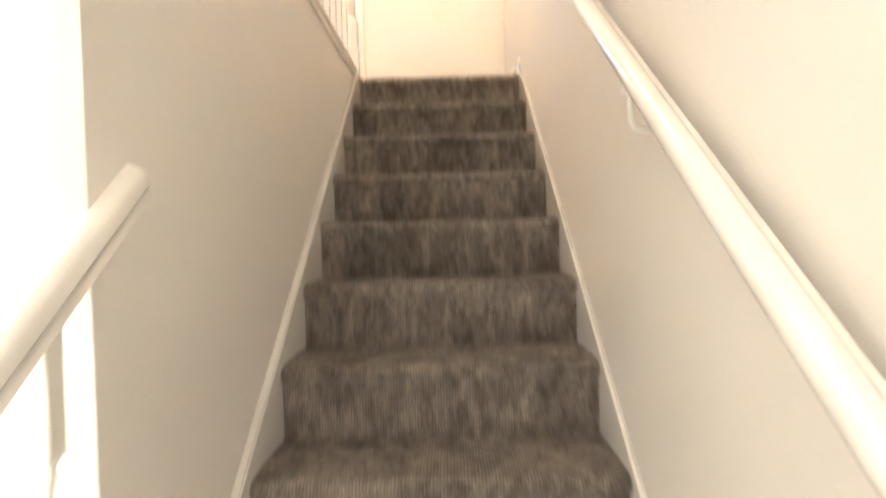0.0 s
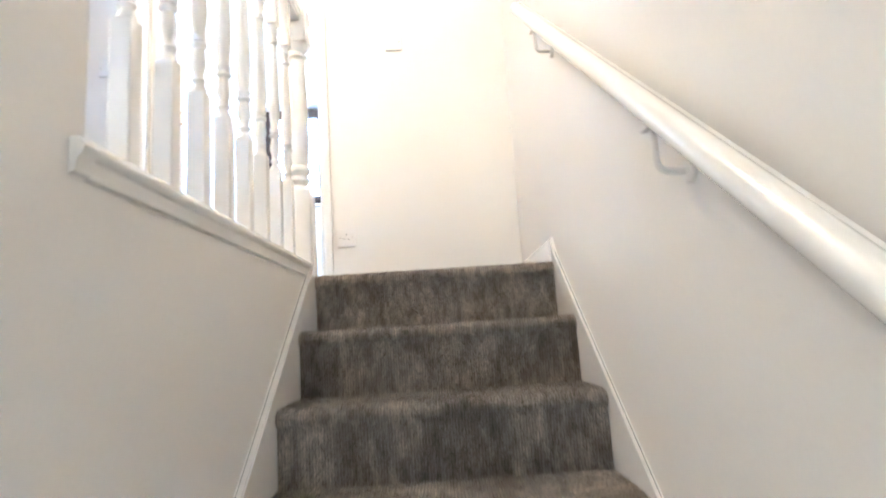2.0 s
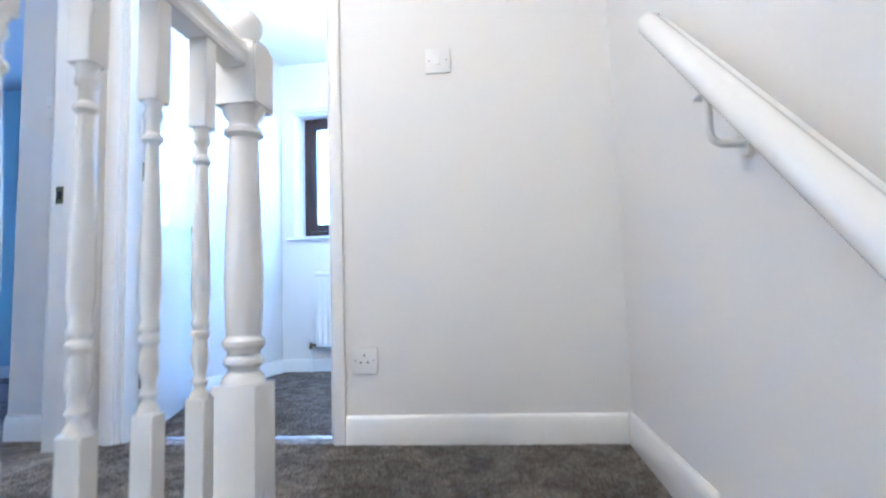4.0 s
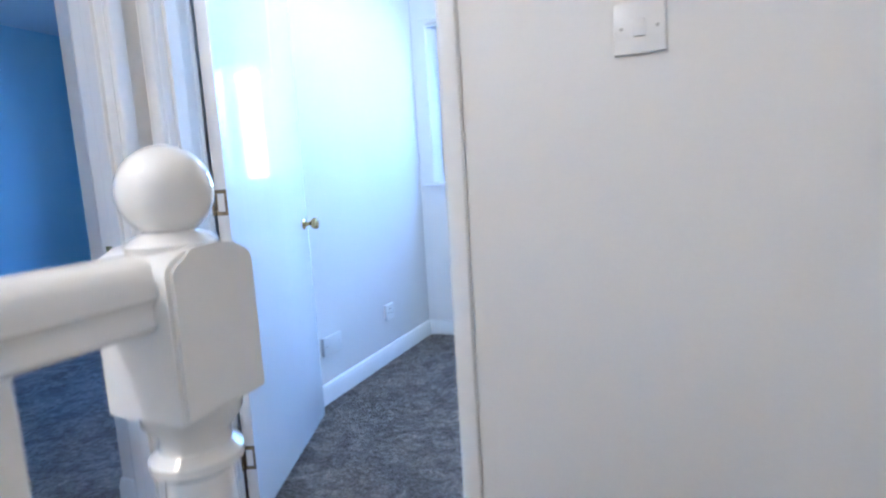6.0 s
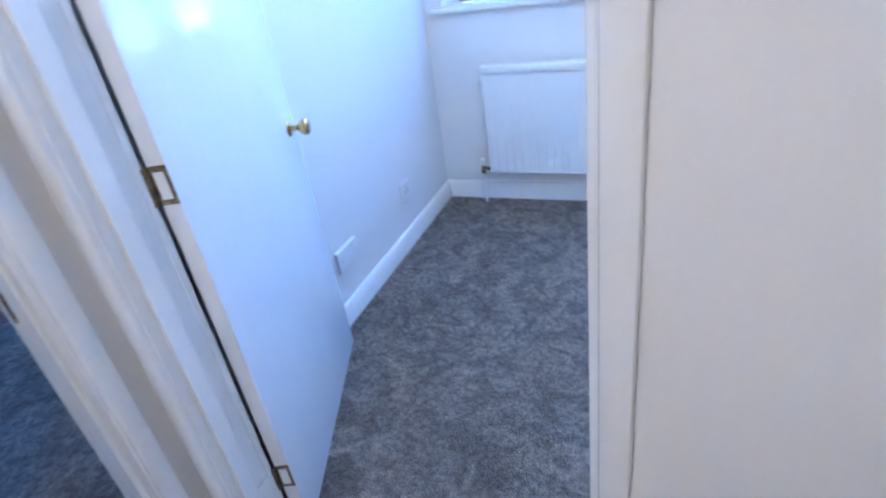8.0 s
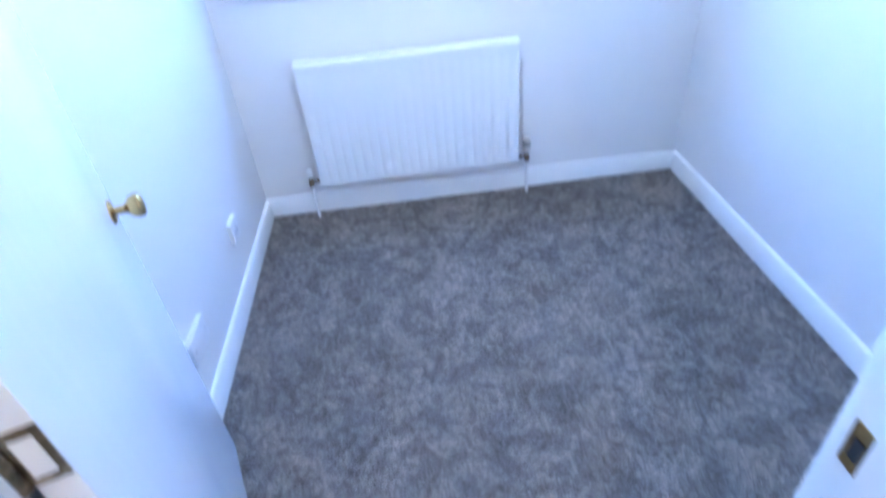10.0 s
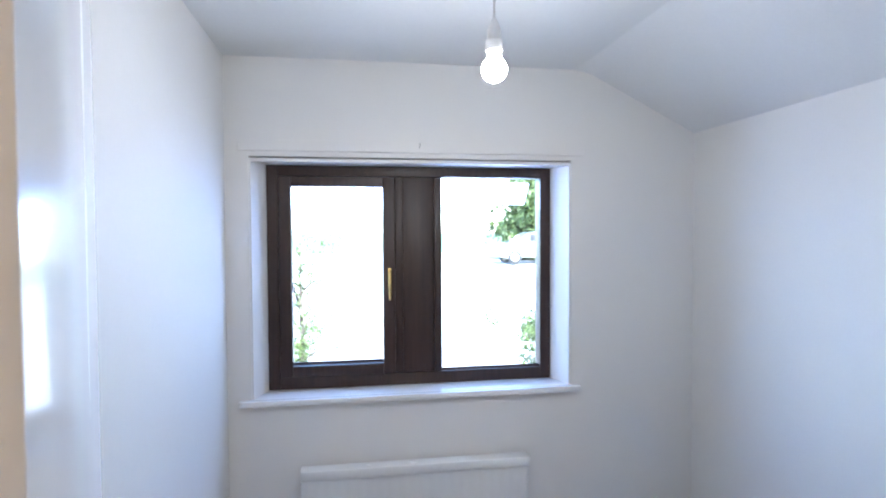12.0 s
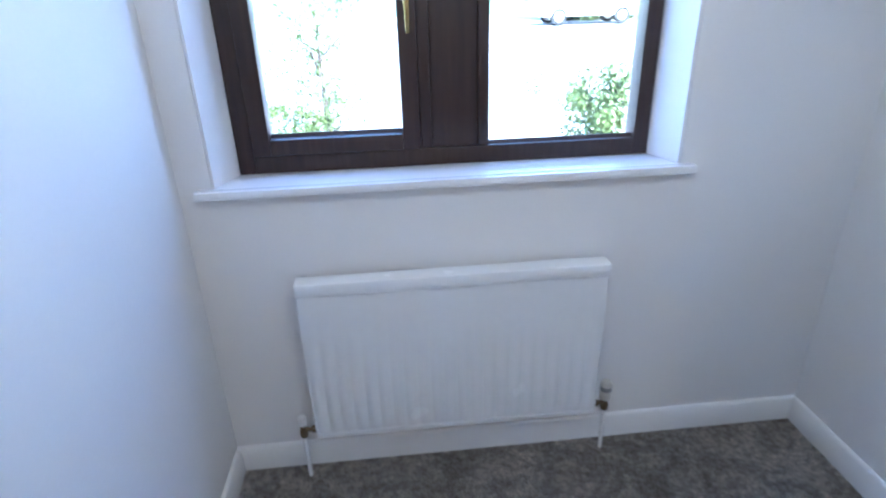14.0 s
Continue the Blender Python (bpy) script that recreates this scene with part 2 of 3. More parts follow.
def wall(name, lo, hi, holes, mat, label):
    """A wall block with openings cut through its thinner side; holes: (from, to, bottom, top) along its length."""
    along = 0 if hi[0] - lo[0] > hi[1] - lo[1] else 1
    cuts = sorted({lo[along], hi[along], *(h[0] for h in holes), *(h[1] for h in holes)})
    rows = []
    for a, b in zip(cuts, cuts[1:]):
        z = lo[2]
        for h in sorted((h for h in holes if h[0] <= a and h[1] >= b), key=lambda h: h[2]):
            if h[2] > z:
                rows.append((a, b, z, h[2]))
            z = h[3]
        if z < hi[2]:
            rows.append((a, b, z, hi[2]))
    bm = bmesh.new()
    for a, b, z0, z1 in rows:
        if along == 0:
            box(bm, a, b, lo[1], hi[1], z0, z1)
        else:
            box(bm, lo[0], hi[0], a, b, z0, z1)
    return structure(part(name, bm, mat), label, "wall")


# ---- the large structure ----
RISE, GOING = 0.19, 0.2425
XL, XR = -0.394, 0.456            # stair walls
SL, SR = -0.372, 0.442            # inner faces of the strings
YE = 0.785                        # end wall of the landing
YB = 0.885                        # its bedroom face
YN = 2.915                        # window wall
BW, BE = -1.58, 0.375             # bedroom walls
HALL = -13 * RISE
TOP = 2.305

wall("wall_north", (-4.9, YN, HALL), (0.7, YN + 0.26, 2.75), [(-3.648, -2.366, 0.954, 1.925), (-1.492, -0.188, 0.954, 1.925)], PAINT, "white painted outer wall with two window openings")
wall("wall_bedroom_east", (BE, YB, -0.25), (0.7, YN, TOP), [], PAINT, "plain white painted bedroom wall")
wall("wall_partition", (-1.76, YB, -0.25), (BW, YN, TOP), [], PAINT, "white painted partition between two bedrooms")
wall("wall_landing_end", (-1.455, YE, -0.25), (0.7, YB, TOP), [(-1.292, -0.473, -0.25, 2.005)], PAINT, "white painted landing wall with a doorway")
wall("wall_nib", (-1.76, YE + 0.075, -0.25), (-1.455, YB, TOP), [], PAINT, "short white wall beside a doorway")
wall("wall_landing_west", (-1.455, -1.23, -0.25), (-1.335, YE, TOP), [(-0.095, 0.712, -0.25, 2.005)], PAINT, "white painted landing wall with a doorway")
wall("wall_landing_south", (-1.455, -1.35, HALL), (-0.495, -1.23, TOP), [], PAINT, "plain white painted landing wall")
wall("wall_stair_left", (-0.436, -2.16, HALL), (XL, -1.205, TOP), [], PAINT, "white painted wall beside the stairs")
wall("wall_stair_apron", (-0.495, -1.205, HALL), (XL, YE, -0.002), [], PAINT, "white painted wall below the landing balustrade")
wall("wall_stair_upper", (-0.495, -4.3, 0.7), (XL, -2.16, TOP), [], PAINT, "white painted wall over the hall")
wall("wall_stair_right", (XR, -4.3, HALL), (0.7, YE, TOP), [], PAINT, "white painted wall behind the stair handrail")
wall("wall_hall_south", (-3.1, -4.42, HALL), (0.7, -4.3, TOP), [], PAINT, "plain white painted hall wall")
wall("wall_hall_west", (-3.1, -4.3, HALL), (-2.95, -1.35, 0.7), [], PAINT, "plain white painted hall wall")
wall("wall_hall_north", (-3.1, -1.35, HALL), (-1.455, -1.23, 0.7), [], PAINT, "plain white painted hall wall")
wall("wall_blue_west", (-4.9, -1.6, -0.25), (-4.68, YN, TOP), [], BLUE, "pale blue painted bedroom wall, blue daylight put into its colour")
wall("wall_blue_south", (-4.68, -1.72, -0.25), (-1.455, -1.6, TOP), [], BLUE, "pale blue painted bedroom wall, blue daylight put into its colour")
structure(part("wall_blue_lining", boxes((-4.68, -3.648, YN - 0.004, YN, 0, TOP), (-2.366, -1.76, YN - 0.004, YN, 0, TOP), (-3.648, -2.366, YN - 0.004, YN, 0, 0.954), (-3.648, -2.366, YN - 0.004, YN, 1.925, TOP)), BLUE), "pale blue painted window wall, blue daylight put into its colour", "wall")

structure(part("floor_bedroom", boxes((BW, BE, YB - 0.01, YN, -0.24, 0.0)), CARPET), "grey cut-pile carpet on the bedroom floor", "carpet")
structure(part("floor_landing", boxes((-1.335, XL - 0.005, -1.23, YB - 0.014, -0.24, 0.0), (XL - 0.005, XR, 0.02, YB - 0.014, -0.24, 0.0)), CARPET), "grey cut-pile carpet on the landing", "carpet")
structure(part("floor_blue_room", boxes((-4.68, -1.76, -1.6, YN, -0.24, 0.0), (-1.76, -1.338, -1.6, YE + 0.075, -0.24, 0.0)), CARPET), "dark grey carpet in the blue bedroom", "carpet")
structure(part("floor_hall", boxes((-3.1, 0.7, -4.42, YE, HALL - 0.2, HALL)), CARPET), "grey carpet in the lower hall", "carpet")
structure(part("ceiling", boxes((-4.9, 0.7, -4.42, YN, TOP, TOP + 0.1)), CEIL), "flat white painted ceiling", "ceiling")
structure(part("ceiling_hall", boxes((-3.1, -0.495, -4.42, -1.35, 0.7, 0.75)), CEIL), "flat white painted hall ceiling", "ceiling")
bm = bmesh.new()
rings = [[bm.verts.new((x, y, z)) for x, z in ((-0.17, TOP - 0.001), (-0.10, TOP - 0.016), (BE, 2.052), (BE, TOP - 0.001))] for y in (YB, YN)]
for i in range(4):
    bm.faces.new((rings[0][i], rings[0][(i + 1) % 4], rings[1][(i + 1) % 4], rings[1][i]))
bm.faces.new(rings[0]), bm.faces.new(rings[1])
structure(part("ceiling_slope", bm, CEIL, smooth=True), "white painted ceiling sloping down to the eaves", "ceiling")


# skirting boards
def skirting(name, a, b, inward, height=0.092, z=0.0):
    prof = [(0, 0), (0.017, 0), (0.017, height * 0.72), (0.0135, height * 0.80), (0.0125, height * 0.88), (0.008, height * 0.97), (0.004, height), (0, height)]
    return structure(part(name, sweep(prof, (*a, z), (*b, z), inward, (0, 0, 1)), GLOSS, smooth=True), "white gloss painted moulded skirting board", "skirting")


skirting("baseboard_bedroom_north", (BW, YN), (BE, YN), (0, -1, 0))
skirting("baseboard_bedroom_west", (BW, YB + 0.03), (BW, YN - 0.017), (1, 0, 0))
skirting("baseboard_bedroom_east", (BE, YB), (BE, YN - 0.017), (-1, 0, 0))
skirting("baseboard_bedroom_south", (-0.42, YB), (BE - 0.017, YB), (0, 1, 0))
skirting("baseboard_landing_end", (-0.447, YE), (XR - 0.017, YE), (0, -1, 0))
skirting("baseboard_landing_right", (XR, 0.045), (XR, YE), (-1, 0, 0))
skirting("baseboard_landing_south", (-1.335, -1.23), (-0.495, -1.23), (0, 1, 0))
skirting("baseboard_landing_west", (-1.335, -1.21), (-1.335, -0.145), (1, 0, 0))
skirting("baseboard_nib", (-1.76, YE + 0.075), (-1.456, YE + 0.075), (0, -1, 0))
skirting("baseboard_blue_west", (-4.68, -1.58), (-4.68, YN), (1, 0, 0))
skirting("baseboard_blue_north", (-4.66, YN - 0.004), (-1.76, YN - 0.004), (0, -1, 0))
skirting("baseboard_blue_east", (-1.76, YE + 0.075), (-1.76, YN - 0.02), (-1, 0, 0))

# ---- stairs ----
stairs = structure(root("stairs", (0, 0, 0), "straight flight of stairs with fitted grey-brown carpet", "stairs"), "straight flight of stairs with fitted grey-brown carpet")


def step_mesh():
    """One carpeted step, its nosing tip at the origin; the carpet bellies over the nosing."""
    bm = bmesh.new()
    prof = [(GOING + 0.05, 0.0), (0.16, 0.001), (0.08, 0.001), (0.03, 0.0)]
    r = 0.021
    for i in range(9):
        a = radians(90 + i * 20)
        prof.append((r * 1.05 + r * 1.05 * math.cos(a), -r + r * math.sin(a)))
    prof += [(0.017, -r * 2 - 0.004), (0.019, -0.07), (0.020, -0.12), (0.021, -0.17), (0.020, -RISE - 0.002), (GOING + 0.05, -RISE - 0.002)]
    n = 28
    rings = []
    for i in range(n + 1):
        x = SL + (SR - SL) * i / n
        edge = min(i, n - i)
        ring = []
        for k, (y, z) in enumerate(prof):
            w = 0.0022 * noise.noise(Vector((x * 7, y * 9, z * 9))) if 2 < k < len(prof) - 1 else 0
            tuck = 0.006 if edge == 0 and 3 <= k <= 13 else 0
            ring.append(bm.verts.new((x, y + w + tuck, z + w * 0.6 - tuck * 0.4)))
        rings.append(ring)
    m = len(prof)
    for a, b in zip(rings, rings[1:]):
        for k in range(m):
            bm.faces.new((a[k], a[(k + 1) % m], b[(k + 1) % m], b[k]))
    bm.faces.new(rings[0]), bm.faces.new(rings[-1])
    return bm


first = part("step", step_mesh(), STAIRC, stairs, smooth=True)
for k in range(1, 13):
    again = new("step", first.data)
    again.location = (0, -k * GOING, -k * RISE)
    again.parent = stairs

# short pile standing on the carpet
def pile(name, points, normals, height, base, seed, parent, mat=CARPET):
    rng = np.random.default_rng(seed)
    n = len(points)
    lean = normals + rng.normal(0, 0.55, (n, 3))
    lean /= np.linalg.norm(lean, axis=1)[:, None]
    side = np.cross(lean, rng.normal(0, 1, (n, 3)))
    side /= np.linalg.norm(side, axis=1)[:, None]
    h = height * rng.uniform(0.55, 1.25, (n, 1))
    tri = np.stack([points - side * base / 2, points + side * base / 2, points + lean * h], axis=1).reshape(-1, 3)
    me = bpy.data.meshes.new(name)
    me.vertices.add(3 * n)
    me.vertices.foreach_set("co", tri.ravel())
    me.loops.add(3 * n)
    me.loops.foreach_set("vertex_index", np.arange(3 * n))
    me.polygons.add(n)
    me.polygons.foreach_set("loop_start", np.arange(0, 3 * n, 3))
    me.update(calc_edges=True)
    me.materials.append(mat)
    ob = new(name, me)
    ob.parent = parent
    ob["kind"] = "stuff"
    return ob


def step_pile(parent):
    rng = np.random.default_rng(4)
    n = 16000
    line = [Vector((GOING + 0.01, 0.0)), Vector((0.03, 0.0))] + [Vector((0.022 + 0.022 * math.cos(radians(a)), -0.021 + 0.021 * math.sin(radians(a)))) for a in (100, 130, 160, 190, 220, 245)] + [Vector((0.018, -0.05)), Vector((0.020, -0.12)), Vector((0.020, -RISE))]
    lens = np.array([(b - a).length for a, b in zip(line, line[1:])])
    pick = rng.choice(len(lens), n, p=lens / lens.sum())
    t = rng.uniform(0, 1, n)
    ab = np.array([[*a, *b] for a, b in zip(line, line[1:])])[pick]
    y, z = ab[:, 0] + (ab[:, 2] - ab[:, 0]) * t, ab[:, 1] + (ab[:, 3] - ab[:, 1]) * t
    dy, dz = ab[:, 2] - ab[:, 0], ab[:, 3] - ab[:, 1]
    nrm = np.stack([np.zeros(n), dz, -dy], axis=1)
    nrm /= np.linalg.norm(nrm, axis=1)[:, None]
    return pile("pile", np.stack([rng.uniform(SL + 0.003, SR - 0.003, n), y, z], axis=1), nrm, 0.005, 0.0035, 5, parent, STAIRC)


tufts = step_pile(first)
for st in [o for o in stairs.children if o.name.startswith("step") and o is not first]:
    more = new("pile", tufts.data)
    more.parent = st
    more["kind"] = "stuff"


def floor_pile(x0, x1, y0, y1, n, seed, parent):
    rng = np.random.default_rng(seed)
    p = np.stack([rng.uniform(x0, x1, n), rng.uniform(y0, y1, n), np.zeros(n)], axis=1)
    return pile("pile", p, np.tile((0.0, 0.0, 1.0), (n, 1)), 0.006, 0.005, seed, parent)


floor_pile(BW + 0.02, BE - 0.02, YB, YN - 0.02, 170000, 6, bpy.data.objects["floor_bedroom"])
floor_pile(XL - 0.1, XR - 0.02, 0.03, YE - 0.02, 30000, 8, bpy.data.objects["floor_landing"])
floor_pile(-1.33, XL - 0.1, -1.2, YE - 0.002, 70000, 9, bpy.data.objects["floor_landing"])
floor_pile(-4.66, -1.46, -0.4, YN - 0.02, 90000, 10, bpy.data.objects["floor_blue_room"])

# strings along both walls
slope = RISE / GOING


def string_board(name, x0, x1, y_end, z_end, up):
    low = -0.30
    y1 = y_end
    bottom = -12 * GOING - 0.1
    pts = [(bottom, bottom * slope + low), (y1, y1 * slope + low), (y1, z_end), (y1 - 0.012, z_end), (y1 - 0.035, (y1 - 0.035) * slope + up + 0.006), (bottom, bottom * slope + up)]
    bm = bmesh.new()
    ra, rb = ([bm.verts.new((x, y, z)) for y, z in pts] for x in (x0, x1))
    for i in range(6):
        bm.faces.new((ra[i], ra[(i + 1) % 6], rb[(i + 1) % 6], rb[i]))
    bm.faces.new(ra), bm.faces.new(rb)
    bmesh.ops.bevel(bm, geom=[e for e in bm.edges if len({round(v.co.x, 4) for v in e.verts}) == 1], offset=0.004, segments=2, affect="EDGES")
    return part(name, bm, GLOSS, stairs, "white gloss painted stair string", smooth=True)


string_board("string", SR, XR - 0.001, 0.050, 0.086, 0.012)
string_board("string", XL + 0.001, SL, 0.025, 0.104, 0.026)


# wall handrail
def rail_profile(w, h):
    """Rounded handrail section with a finger groove on each side."""
    pts = []
    for i in range(13):
        a = math.pi * i / 12
        pts.append((w / 2 * math.cos(a), h * 0.08 + h * 0.42 * math.sin(a) ** 0.8))
    pts += [(-w / 2, -h * 0.05), (-w * 0.42, -h * 0.14), (-w * 0.40, -h * 0.30), (-w * 0.44, -h * 0.42), (-w * 0.36, -h * 0.5), (w * 0.36, -h * 0.5), (w * 0.44, -h * 0.42), (w * 0.40, -h * 0.30), (w * 0.42, -h * 0.14), (w / 2, -h * 0.05)]
    return pts


handrail = root("handrail", (0.402, 0.065, 0.974), "white gloss painted timber handrail on wall brackets", "handrail")
down = Vector((0, -1, -slope)).normalized()
railup = Vector((0, -slope, 1)).normalized()
# round front, a shallow groove and a thin back ridge
mop = [(0.022 * math.cos(radians(a)), 0.0235 * math.sin(radians(a))) for a in range(75, 286, 15)] + [(0.011, -0.0215), (0.018, -0.016), (0.020, -0.006), (0.022, 0.006), (0.024, 0.014), (0.021, 0.018), (0.015, 0.017), (0.010, 0.0185)]
bm = sweep(mop, (0, 0, 0), down * 3.8, (1, 0, 0), railup)
bmesh.ops.bevel(bm, geom=[e for e in bm.edges if len(e.link_faces) == 2 and max(len(f.verts) for f in e.link_faces) > 4], offset=0.005, segments=3, affect="EDGES")
part("rail", bm, GLOSS, handrail, smooth=True)


def bracket(y):
    y = y - 0.065
    z = y * slope - 0.029
    w = XR - 0.402
    t = tube([(0, y, z), (0, y, z - 0.050), *bend((0, y, z - 0.054), (0, y, z - 0.076), (0.020, y, z - 0.076)), (w - 0.006, y, z - 0.078)], 0.0058)
    b = part("bracket", t, PLATE, handrail, "white bent steel bracket", smooth=True)
    part("rose", lathe([(0.017, w - 0.010), (0.019, w - 0.006), (0.019, w - 0.0005)], 16, centre=(0, y, z - 0.079), axis="x"), PLATE, b, smooth=True)
    part("saddle", boxes((-0.012, 0.012, y - 0.025, y + 0.025, z - 0.004, z + 0.004), bevel=0.0015), PLATE, b)


for y in (-0.212, -1.03, -1.845, -2.66):
    bracket(y)


# ---- balustrades ----
def baluster_mesh(height, low, high, s=0.034):
    """Square blocks below low and above high, turned between."""
    bm = bmesh.new()
    box(bm, -s / 2, s / 2, -s / 2, s / 2, 0, low, 0.002, 1)
    box(bm, -s / 2, s / 2, -s / 2, s / 2, high, height, 0.002, 1)
    r = s / 2
    g = high - low
    prof = [(r * .98, low - .004), (r * .85, low + .008), (r * .6, low + .014), (r * .62, low + .020), (r * .86, low + .026), (r * .62, low + .033), (r * .62, low + .045), (r * .93, low + .062), (r * .72, low + .088), (r * .62, low + .096),
            (r * .95, low + .103), (r * .95, low + .109), (r * .66, low + .114), (r * .9, low + .120), (r * .9, low + .126), (r * .72, low + .132), (r * .95, low + .17), (r * .88, low + g * .55), (r * .62, high - .085), (r * .60, high - .066),
            (r * .92, high - .060), (r * .92, high - .054), (r * .62, high - .048), (r * .60, high - .030), (r * .85, high - .024), (r * .85, high - .018), (r * .7, high - .010), (r * .98, high + .004)]
    lathe(prof, 16, bm)
    return bm


NX, NY = -0.421, 0.028
balustrade = root("balustrade", (NX, 0, 0), "white gloss turned-spindle balustrade along the landing edge", "balustrade")
part("handrail", sweep(rail_profile(0.062, 0.058), (0, NY - 0.04, 0.955), (0, -1.2045, 0.955), (1, 0, 0), (0, 0, 1)), GLOSS, balustrade, smooth=True)
cap = [(-0.070, 0.022), (0.040, 0.022), (0.045, 0.026), (0.047, 0.034), (0.045, 0.041), (0.040, 0.045), (-0.06, 0.045), (-0.07, 0.04)]
part("base_rail", sweep(cap, (0, NY - 0.045, 0.0), (0, -1.2045, 0.0), (1, 0, 0), (0, 0, 1)), GLOSS, balustrade, smooth=True)
part("apron_mould", sweep([(-0.07, 0.0005), (0.032, -0.002), (0.035, 0.001), (0.035, 0.009), (0.038, 0.014), (0.038, 0.022), (-0.07, 0.022)], (0, NY - 0.045, 0.0), (0, -1.2045, 0.0), (1, 0, 0), (0, 0, 1)), GLOSS, balustrade, smooth=True)
part("rail_return", sweep([(0.0275, -0.001), (0.035, 0.001), (0.038, 0.018), (0.045, 0.026), (0.047, 0.034), (0.040, 0.045), (0.0275, 0.045)], (0, -1.205, 0.0), (0, -1.235, 0.0), (1, 0, 0), (0, 0, 1)), GLOSS, balustrade, smooth=True)
spindle = part("baluster", baluster_mesh(0.886, 0.253, 0.718), GLOSS, balustrade, smooth=True, place=pose(0, -0.128, 0.044))
for k in range(1, 8):
    ob = new("baluster", spindle.data)
    ob.location = (0, -0.128 - 0.1345 * k, 0.044)
    ob.parent = balustrade

newel = root("newel_post", (NX, NY, 0), "white gloss turned newel post with a ball cap", "newel post")
bm = bmesh.new()
box(bm, -0.045, 0.045, -0.045, 0.045, -0.2, 0.30, 0.004, 2)
r = 0.045
lathe([(r * .97, .296), (r * .9, .312), (r * .66, .322), (r * .68, .330), (r * .86, .338), (r * .86, .346), (r * .68, .354), (r * .70, .362), (r * .90, .372), (r * .90, .382), (r * .72, .392), (r * .80, .42), (r * .84, .50), (r * .78, .62), (r * .66, .76), (r * .62, .79),
       (r * .86, .798), (r * .86, .806), (r * .66, .814), (r * .66, .826), (r * .9, .84), (r * .97, .858)], 28, bm)
part("post", bm, GLOSS, newel, smooth=True)
bm = bmesh.new()
# upper block with arched shoulders
arch = [(-0.045, 0.852), (0.045, 0.852), (0.045, 0.968)] + [(0.045 * math.cos(a), 0.968 + 0.020 * math.sin(a)) for a in (radians(15 * i) for i in range(1, 12))] + [(-0.045, 0.968)]
ra, rb = ([bm.verts.new((x, y, z)) for y, z in arch] for x in (-0.045, 0.045))
for i in range(len(arch)):
    bm.faces.new((ra[i], ra[(i + 1) % len(arch)], rb[(i + 1) % len(arch)], rb[i]))
bm.faces.new(ra), bm.faces.new(rb)
bmesh.ops.bevel(bm, geom=[e for e in bm.edges if abs(e.verts[0].co.x - e.verts[1].co.x) < 1e-4], offset=0.004, segments=2, affect="EDGES")
part("block", bm, GLOSS, newel, smooth=True)
bm = lathe([(.034, .978), (.036, .988), (.030, .994), (.020, .998), (.017, 1.003)] + [(0.0375 * math.sin(radians(a)), 1.030 - 0.0375 * math.cos(radians(a))) for a in range(26, 180, 7)], 36)
part("ball", bm, GLOSS, newel, smooth=True)

# lower balustrade by the open hall
lower = root("stair_balustrade", (-0.402, -2.05, -0.722), "white gloss sloping stair balustrade by the bright hall", "balustrade")
part("handrail", sweep(rail_profile(0.062, 0.062), (0, 0, 0), down * 1.25, (1, 0, 0), railup), GLOSS, lower, smooth=True)
for k in range(7):
    y = -0.175 - 0.125 * k
    z = y * slope - 0.02
    part("baluster", baluster_mesh(0.74, 0.20, 0.56), GLOSS, lower, smooth=True, place=pose(-0.012, y, z - 0.745))


# ---- doors ----
def casing(name, w, h, depth_lo, depth_hi, m, label, arch_far=True):
    """Door lining with stops and architraves, clear opening 0..w along x, faces at depth_lo and depth_hi along y."""
    d = structure(root(name, m, label, "door frame"), label)
    for a in (-0.022, w):
        part("jamb", boxes((a, a + 0.022, depth_lo, depth_hi, 0, h), bevel=0.0015), GLOSS, d)
    part("head", boxes((-0.022, w + 0.022, depth_lo, depth_hi, h, h + 0.022)), GLOSS, d)
    prof = [(0.004, 0), (0.004, 0.009), (0.006, 0.0125), (0.011, 0.0145), (0.022, 0.0150), (0.036, 0.0140), (0.043, 0.0115), (0.046, 0.006), (0.046, 0)]
    for y, s in ((depth_lo, -1), (depth_hi, 1)):
        if s == 1 and not arch_far:
            continue
        part("architrave", sweep(prof, (0, y, 0), (0, y, h), (-1, 0, 0), (0, s, 0)), GLOSS, d, smooth=True)
        part("architrave", sweep(prof, (w, y, 0), (w, y, h), (1, 0, 0), (0, s, 0)), GLOSS, d, smooth=True)
        part("architrave", sweep(prof, (-0.047, y, h), (w + 0.047, y, h), (0, 0, 1), (0, s, 0)), GLOSS, d, smooth=True)
    return d


frame_bed = casing("door_1", 0.775, 1.985, YE - 0.002, YB + 0.002, pose(-1.27, 0, 0), "white gloss door frame of the small bedroom")
part("jamb", boxes((-0.0215, 0.0, YB + 0.0025, YB + 0.019, 0, 1.985), bevel=0.001), GLOSS, frame_bed)
for x0, x1 in ((0.0, 0.012), (0.763, 0.775)):
    part("stop", boxes((x0, x1, YE + 0.022, YE + 0.060, 0, 1.985), bevel=0.002), GLOSS, frame_bed)
strike = part("strike_plate", boxes((0.7725, 0.7745, YB - 0.038, YB - 0.010, 0.872, 0.932), bevel=0.0006), BRASS, frame_bed, "worn brass strike plate")
part("hole", boxes((0.771, 0.7722, YB - 0.031, YB - 0.017, 0.888, 0.914)), DARK, strike)

